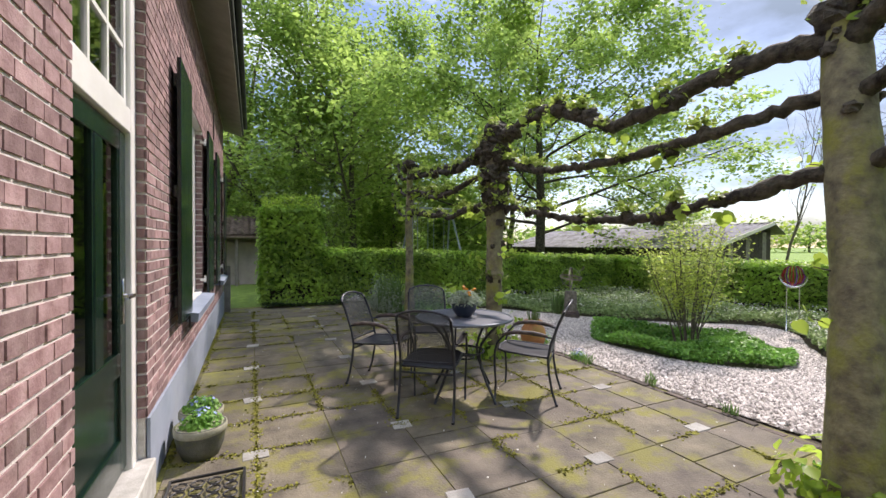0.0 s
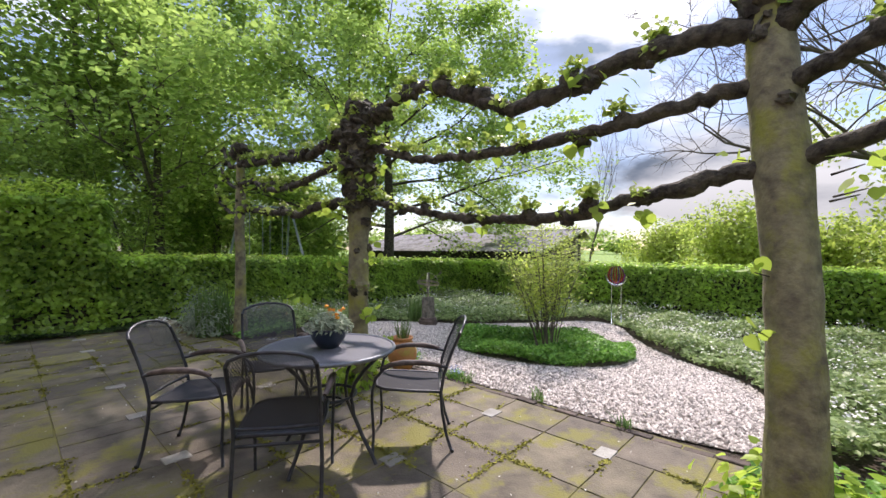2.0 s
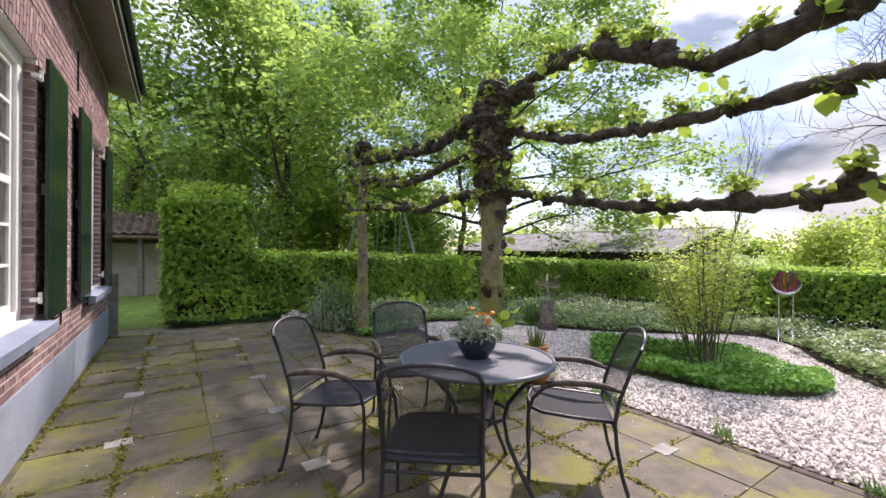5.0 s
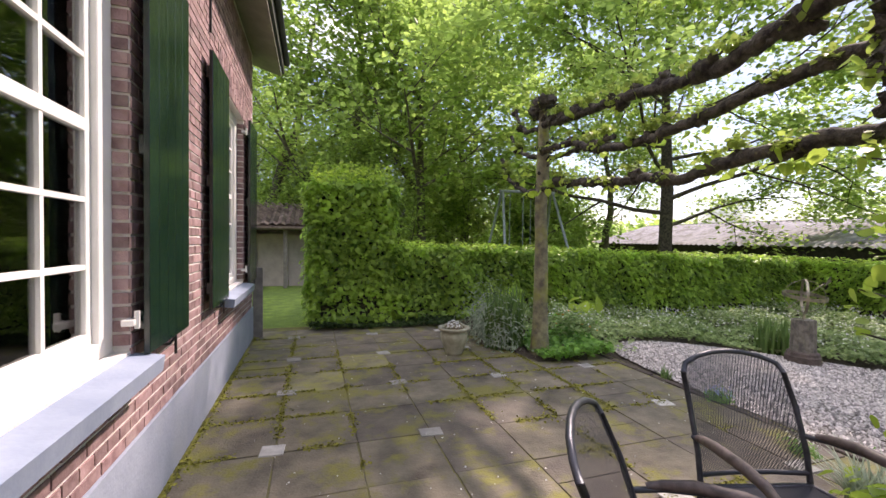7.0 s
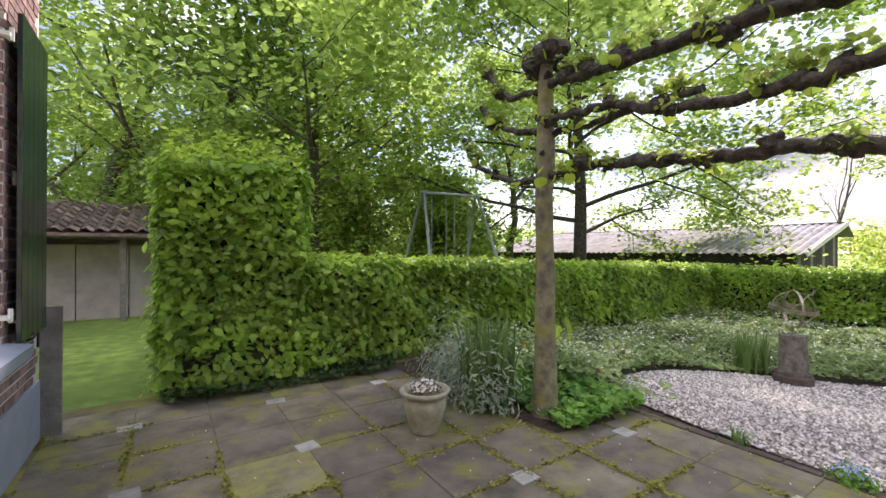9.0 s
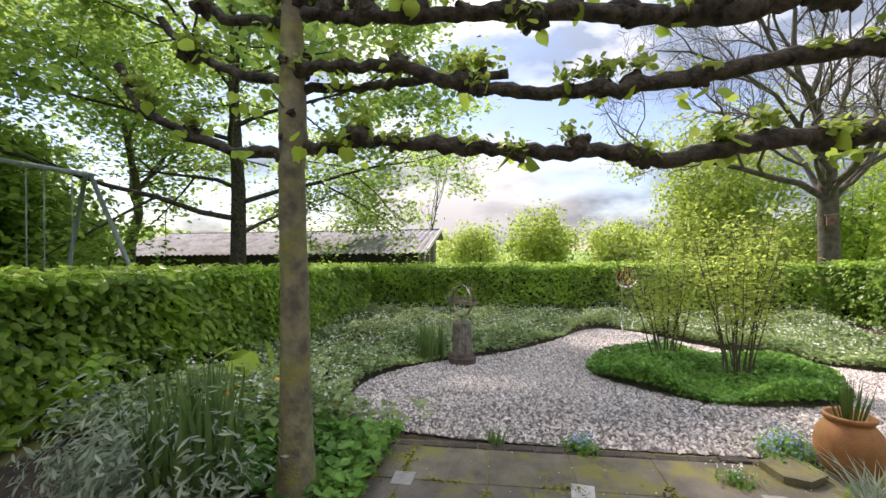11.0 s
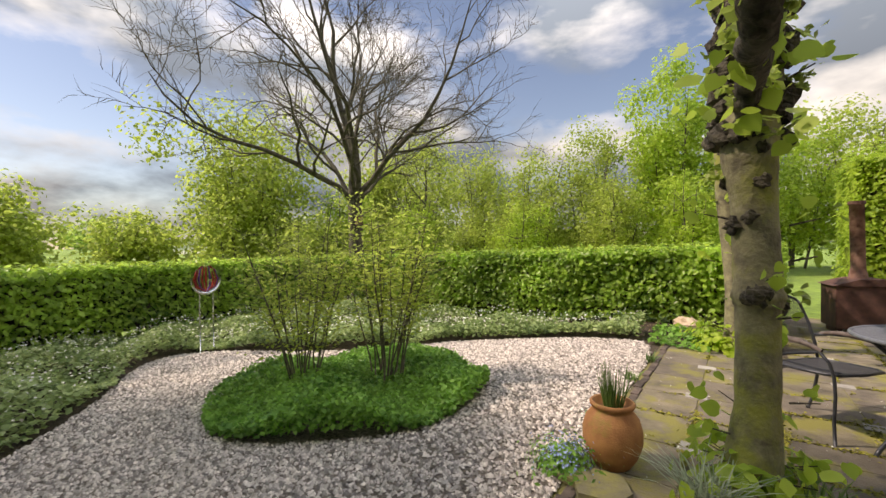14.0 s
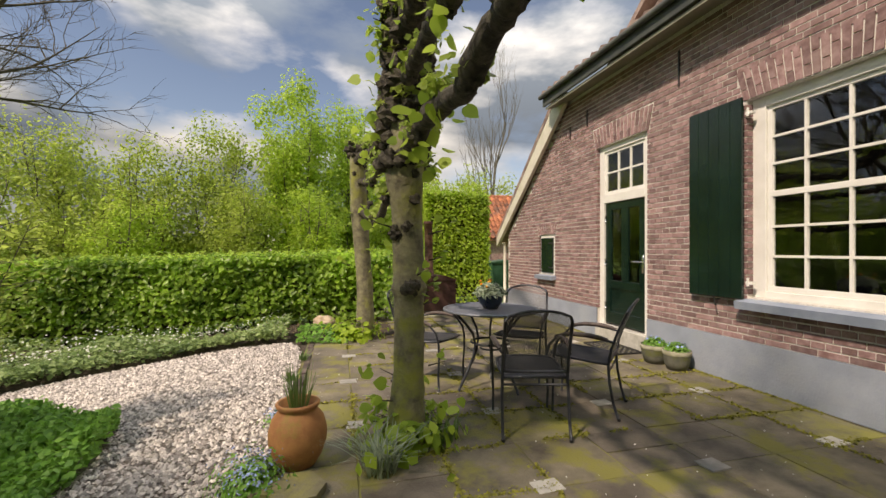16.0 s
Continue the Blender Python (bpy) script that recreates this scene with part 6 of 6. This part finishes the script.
for x, y, n in ((3.12, 9.45, 1300), (3.12, 9.08, 700), (3.25, 9.85, 1100)):
    t = thing("artemisia", "silvery grey-green feathery perennial beside the hedge", "plant")
    q = rt.normal(0, 1, (n, 3)); q[:, 2] = abs(q[:, 2])
    c = q * np.array([.15, .17, .27]) + np.array([x, y, .05])
    part("leaves", leaves(c, q + [0, 0, .3], .07, .24, rt), "leaf_grey", t, kind="stuff")
for x, y, n, mat in ((4.33, 5.62, 500, "petal_blue"), (4.28, 7.0, 160, "petal_blue"), (4.3, 4.75, 160, "petal_blue"), (3.95, 6.15, 60, "petal_white")):
    t = thing("forget_me_not", "small clump of blue forget-me-nots at the gravel edge", "plant")
    q = rt.normal(0, 1, (n * 2, 3)); q[:, 2] = abs(q[:, 2])
    rr = .09 if n > 300 else .05
    c = q * np.array([rr, rr, rr * .7]) + np.array([x, y, .01])
    part("leaves", leaves(c, q + [0, 0, .3], .035, .5, rt), "leaf_island", t, kind="stuff")
    part("blossom", leaves(c[:n] + [0, 0, .05], q[:n] + [0, 0, .3], .014, .95, rt), mat, t, kind="stuff")
for x, y in ((3.58, 1.85), (3.7, 1.6), (3.42, 5.35)):
    t = thing("tree_foot_plants", "bright green shoots sprouting round the tree foot", "plant")
    q = rt.normal(0, 1, (260, 3)); q[:, 2] = abs(q[:, 2])
    c = q * np.array([.15, .15, .10]) + np.array([x, y, .02])
    part("leaves", leaves(c, q + [0, 0, .3], .09, .75, rt), "leaf_fresh", t, kind="stuff")
t = thing("marigold_clump", "low clump of orange and white flowers behind the terrace", "plant")
q = rt.normal(0, 1, (900, 3)); q[:, 2] = abs(q[:, 2])
c = q * np.array([.22, .3, .13]) + np.array([4.5, 9.7, -.02])
part("leaves", leaves(c, q + [0, 0, .3], .05, .6, rt), "leaf_island", t, kind="stuff")
part("blossom", leaves(c[:40] + [0, 0, .12], q[:40] + [0, 0, .5], .04, .95, rt), "petal_orange", t, kind="stuff")
t = thing("burdock", "broad-leaved green plant at the foot of the hedge", "plant")
q = rt.normal(0, 1, (16, 3)); q[:, 2] = abs(q[:, 2])
part("leaves", leaves(q * np.array([.14, .14, .14]) + np.array([5.3, 10.3, .1]), q, .30, .7, rt), "leaf_fresh", t, kind="stuff")

# ---- small pieces: gravel, slabs, bricks ----
rg = np.random.RandomState(3)
gp = np.array(GRAVEL)
n = 90000
x, y = rg.uniform(gp[:, 0].min(), gp[:, 0].max(), n), rg.uniform(gp[:, 1].min(), gp[:, 1].max(), n)
k = inside(GRAVEL, x, y) & ~inside([(0.96 * a + .04 * 6.8, 0.96 * b_ + .04 * 5.1) for a, b_ in ISLAND], x, y)
x, y = x[k], y[k]
n = len(x)
r = rg.uniform(.009, .024, n)
ang = rg.uniform(0, 6.28, n)
base_v = np.array([[1, 0, 0], [.1, 1, 0], [-1, .2, 0], [-.2, -.8, 0], [.2, .1, .75], [-.3, .2, .6]])
jit = base_v[None] * rg.uniform(.65, 1.25, (n, 6, 1)) + rg.normal(0, .12, (n, 6, 3))
ca, sa = np.cos(ang)[:, None], np.sin(ang)[:, None]
vx = (jit[..., 0] * ca - jit[..., 1] * sa) * r[:, None] + x[:, None]
vy = (jit[..., 0] * sa + jit[..., 1] * ca) * r[:, None] + y[:, None]
vz = jit[..., 2] * r[:, None] * 1.1 + (land(x) + .002 + rg.uniform(0, .006, n))[:, None]
v = np.stack([vx, vy, vz], 2).reshape(-1, 3)
tri = np.array([[0, 1, 4], [1, 5, 4], [1, 2, 5], [2, 3, 5], [3, 4, 5], [3, 0, 4]])
f = (np.arange(n)[:, None, None] * 6 + tri[None]).reshape(-1, 3)
part("gravel_stones", (v, f), "gravel", label="loose pale pink and white gravel stones", kind="stuff")

terrace = thing("terrace", "mossy grey-brown concrete slab terrace with small light inset tiles", "terrace", kind="structure")
PX, PY, TY = 0.53, 0.5415, -0.474


def slab_mesh(w, d, mat, name):
    g = box(-w / 2, w / 2, -d / 2, d / 2, -.045, 0, b=.003)
    return to_mesh(name, g, M[mat])


SL = {}
for mat in ("slab", "slab_moss", "slab_dark"):
    SL[mat] = [slab_mesh(PX - .006 - .003 * q, PY - .006 - .002 * q, mat, "slab") for q in range(3)]
HALF = {mat: slab_mesh(PX - .010, PY / 2 - .008, mat, "slab") for mat in SL}
NARROW = {mat: slab_mesh(.435, PY - .010, mat, "slab") for mat in SL}
LT = [slab_mesh(.150, .135, "slab_light", "inset_tile"), slab_mesh(.165, .12, "slab_light", "inset_tile")]


def in_soil(x, y):
    return (x > 3.25 and y > 9.1) or (x > 3.35 and 8.5 < y) or (x > 3.0 and y < 1.75)


for ix in range(-1, 7):
    for iy in range(-2, 21):
        cx, cy = .57 + PX * (ix + .5), TY + PY * (iy + .5)
        if ix == 6:
            cx = 3.755 + .22
        if cy > 11.0 or in_soil(cx, cy) or cy < -1.5:
            continue
        u = rg.rand()
        if ix == -1:
            mat = "slab_moss" if u < .36 else "slab"
        elif ix == 0:
            mat = "slab_moss" if u < .10 else "slab"
        else:
            mat = "slab_moss" if u < .02 else ("slab_dark" if u < .50 else "slab")
        zz = rg.uniform(-.003, .001)
        if ix == 6:
            ob = new("slab", NARROW[mat]); ob.parent = terrace
            ob.matrix_basis = pose(cx, cy, zz, rg.normal(0, .3), 0, rg.normal(0, .3))
        elif rg.rand() < .12:
            for q in (-1, 1):
                ob = new("slab", HALF[mat]); ob.parent = terrace
                ob.matrix_basis = pose(cx, cy + q * PY / 4, zz + rg.uniform(-.002, .002), rg.normal(0, .25), rg.normal(0, .25), rg.normal(0, .3))
        else:
            ob = new("slab", SL[mat][rg.randint(3)]); ob.parent = terrace
            ob.matrix_basis = pose(cx, cy, zz, rg.normal(0, .3), rg.normal(0, .3), rg.normal(0, .35))
for ix in range(4):
    for iy in range(0, 11):
        cx, cy = .57 + 2 * PX * ix, TY + 2 * PY * iy
        if in_soil(cx, cy) or (ix, iy) == (2, 7):
            continue
        ob = new("inset_tile", LT[rg.randint(2)]); ob.parent = terrace
        ob.matrix_basis = pose(cx + rg.normal(0, .02), cy + rg.normal(0, .02), .006, 0, 0, rg.normal(0, 4))
# brick edging at the gravel
EB = to_mesh("edging_brick", box(-.035, .035, -.098, .098, -.06, 0, b=.006), M["edging"])
edge = thing("edging", "row of dark bricks on edge between terrace and gravel", "edging", kind="structure")
for iy in range(35):
    cy = 1.95 + .203 * iy
    if cy < 9.0:
        ob = new("edging_brick", EB); ob.parent = edge
        ob.matrix_basis = pose(4.235 + rg.normal(0, .006), cy, .006 + rg.uniform(-.01, .006), rg.normal(0, 1), rg.normal(0, 2), rg.normal(0, 1.5))
# moss in the joints and petals blown over the paving
n = 60000
along = rg.rand(n) < .5
kx, ky = rg.randint(0, 8, n), rg.randint(-1, 21, n)
wide = np.abs(rg.normal(0, 1, n)) ** 1.5 * np.sign(rg.normal(0, 1, n))
gx = np.where(along, .04 + PX * kx + .016 * wide, rg.uniform(.04, 4.2, n))
gy = np.where(along, rg.uniform(-1.0, 10.6, n), TY + PY * ky + .016 * wide)
keep = (np.sin(gx * 2.3 + 1) + np.sin(gy * 1.7) + np.sin(gx * 5 + gy * 3) + .7 * np.sin(gx * 11 - gy * 9)) > .05
keep &= ~((gx > 3.25) & (gy > 8.5))
gx, gy = gx[keep], gy[keep]
part("joint_moss", leaves(np.stack([gx, gy, np.full(len(gx), .003)], 1), np.tile([0, 0, 1.0], (len(gx), 1)), .022, .8, rg), material("moss", (.13, .13, .02), (.32, .31, .05), 20, .95, 0), label="yellow-green moss in the joints", kind="stuff")
n = 650
gx, gy = rg.uniform(.4, 4.2, n), rg.uniform(-.5, 10, n)
part("petals", leaves(np.stack([gx, gy, np.full(n, .008)], 1), np.tile([0, 0, 1.0], (n, 1)), .013, .8, rg), "petal_white", label="small white petals scattered over the paving", kind="stuff")

# the facade's bricks: nearest ones singly, the rest joined
C, BL = .0645, .220
ST = to_mesh("brick", box(-.010, 0, -(BL - .010) / 2, (BL - .010) / 2, -.0250, .0250), M["brick"])
HD = to_mesh("brick", box(-.010, 0, -.050, .050, -.0250, .0250), M["brick"])
rest = Geo()
near = 0
row = 0
z = .44 + C / 2
while z < ZT:
    head = row % 2 == 1
    w = .11 if head else BL
    y = Y0 + (.055 if head else (.11 if row % 4 == 0 else 0))
    while y < Y1 - w * .5:
        a, b_ = y + .005, y + w - .005
        if y + w < Y1 and top(y) > z + .03:
            if not in_hole(a, b_, z - .026, z + .026):
                xo = rg.uniform(-.0015, .0025)
                if near < 300 and 3.55 < y < 7.9 and .60 < z < 1.9 and not (4.3 < y < 5.0) and not (6.45 < y < 7.15):
                    near += 1
                    ob = new("brick", HD if head else ST); ob.parent = facade
                    ob.matrix_basis = pose(xo, (a + b_) / 2, z + rg.normal(0, .001), rg.normal(0, .3), 0, 0)
                else:
                    box(-.0098, xo, a, b_, z - .0250, z + .0250, rest)
            else:
                free = [not in_hole(a + (b_ - a) * q / 30, a + (b_ - a) * (q + 1) / 30, z - .026, z + .026) for q in range(30)]
                q = 0
                while q < 30:
                    if free[q]:
                        e_ = q
                        while e_ < 30 and free[e_]:
                            e_ += 1
                        if e_ - q > 3:
                            box(-.0098, rg.uniform(-.001, .002), a + (b_ - a) * q / 30, a + (b_ - a) * e_ / 30, z - .0250, z + .0250, rest)
                        q = e_
                    else:
                        q += 1
        y += w
    z += C
    row += 1
for a, b_, zt in ARCH:
    hh = .30 if zt > 2 else .20
    n = int((b_ - a) / .068)
    for k in range(n):
        u = (k + .5) / n * 2 - 1
        ym = (a + b_) / 2 + u * (b_ - a) / 2
        lean = u * .26
        lift = .045 * (1 - u * u)
        for (q0, q1) in (((0, hh * .64), (hh * .64 + .01, hh)) if k % 2 else ((0, hh * .32), (hh * .32 + .01, hh))):
            prism([(ym - .028 + lean * q0, zt + q0 + lift * .3), (ym + .028 + lean * q0, zt + q0 + lift * .3), (ym + .029 + lean * q1, zt + q1 + lift * .3), (ym - .029 + lean * q1, zt + q1 + lift * .3)], -.0095, .0025 + rg.uniform(0, .002), "x", rest)
# the bricks that line the sides of the openings
for y0, y1, z0, z1 in WALLS:
    z = .44 + C / 2
    while z < z1 - .02:
        if z > z0 + .03:
            for ya, yb in ((y0, y0 + .0085), (y1 - .0085, y1)):
                box(-.074, -.0105, ya, yb, z - .025, z + .025, rest)
        z += C
part("brick_courses", rest, "brick_field", facade, kind="stuff")
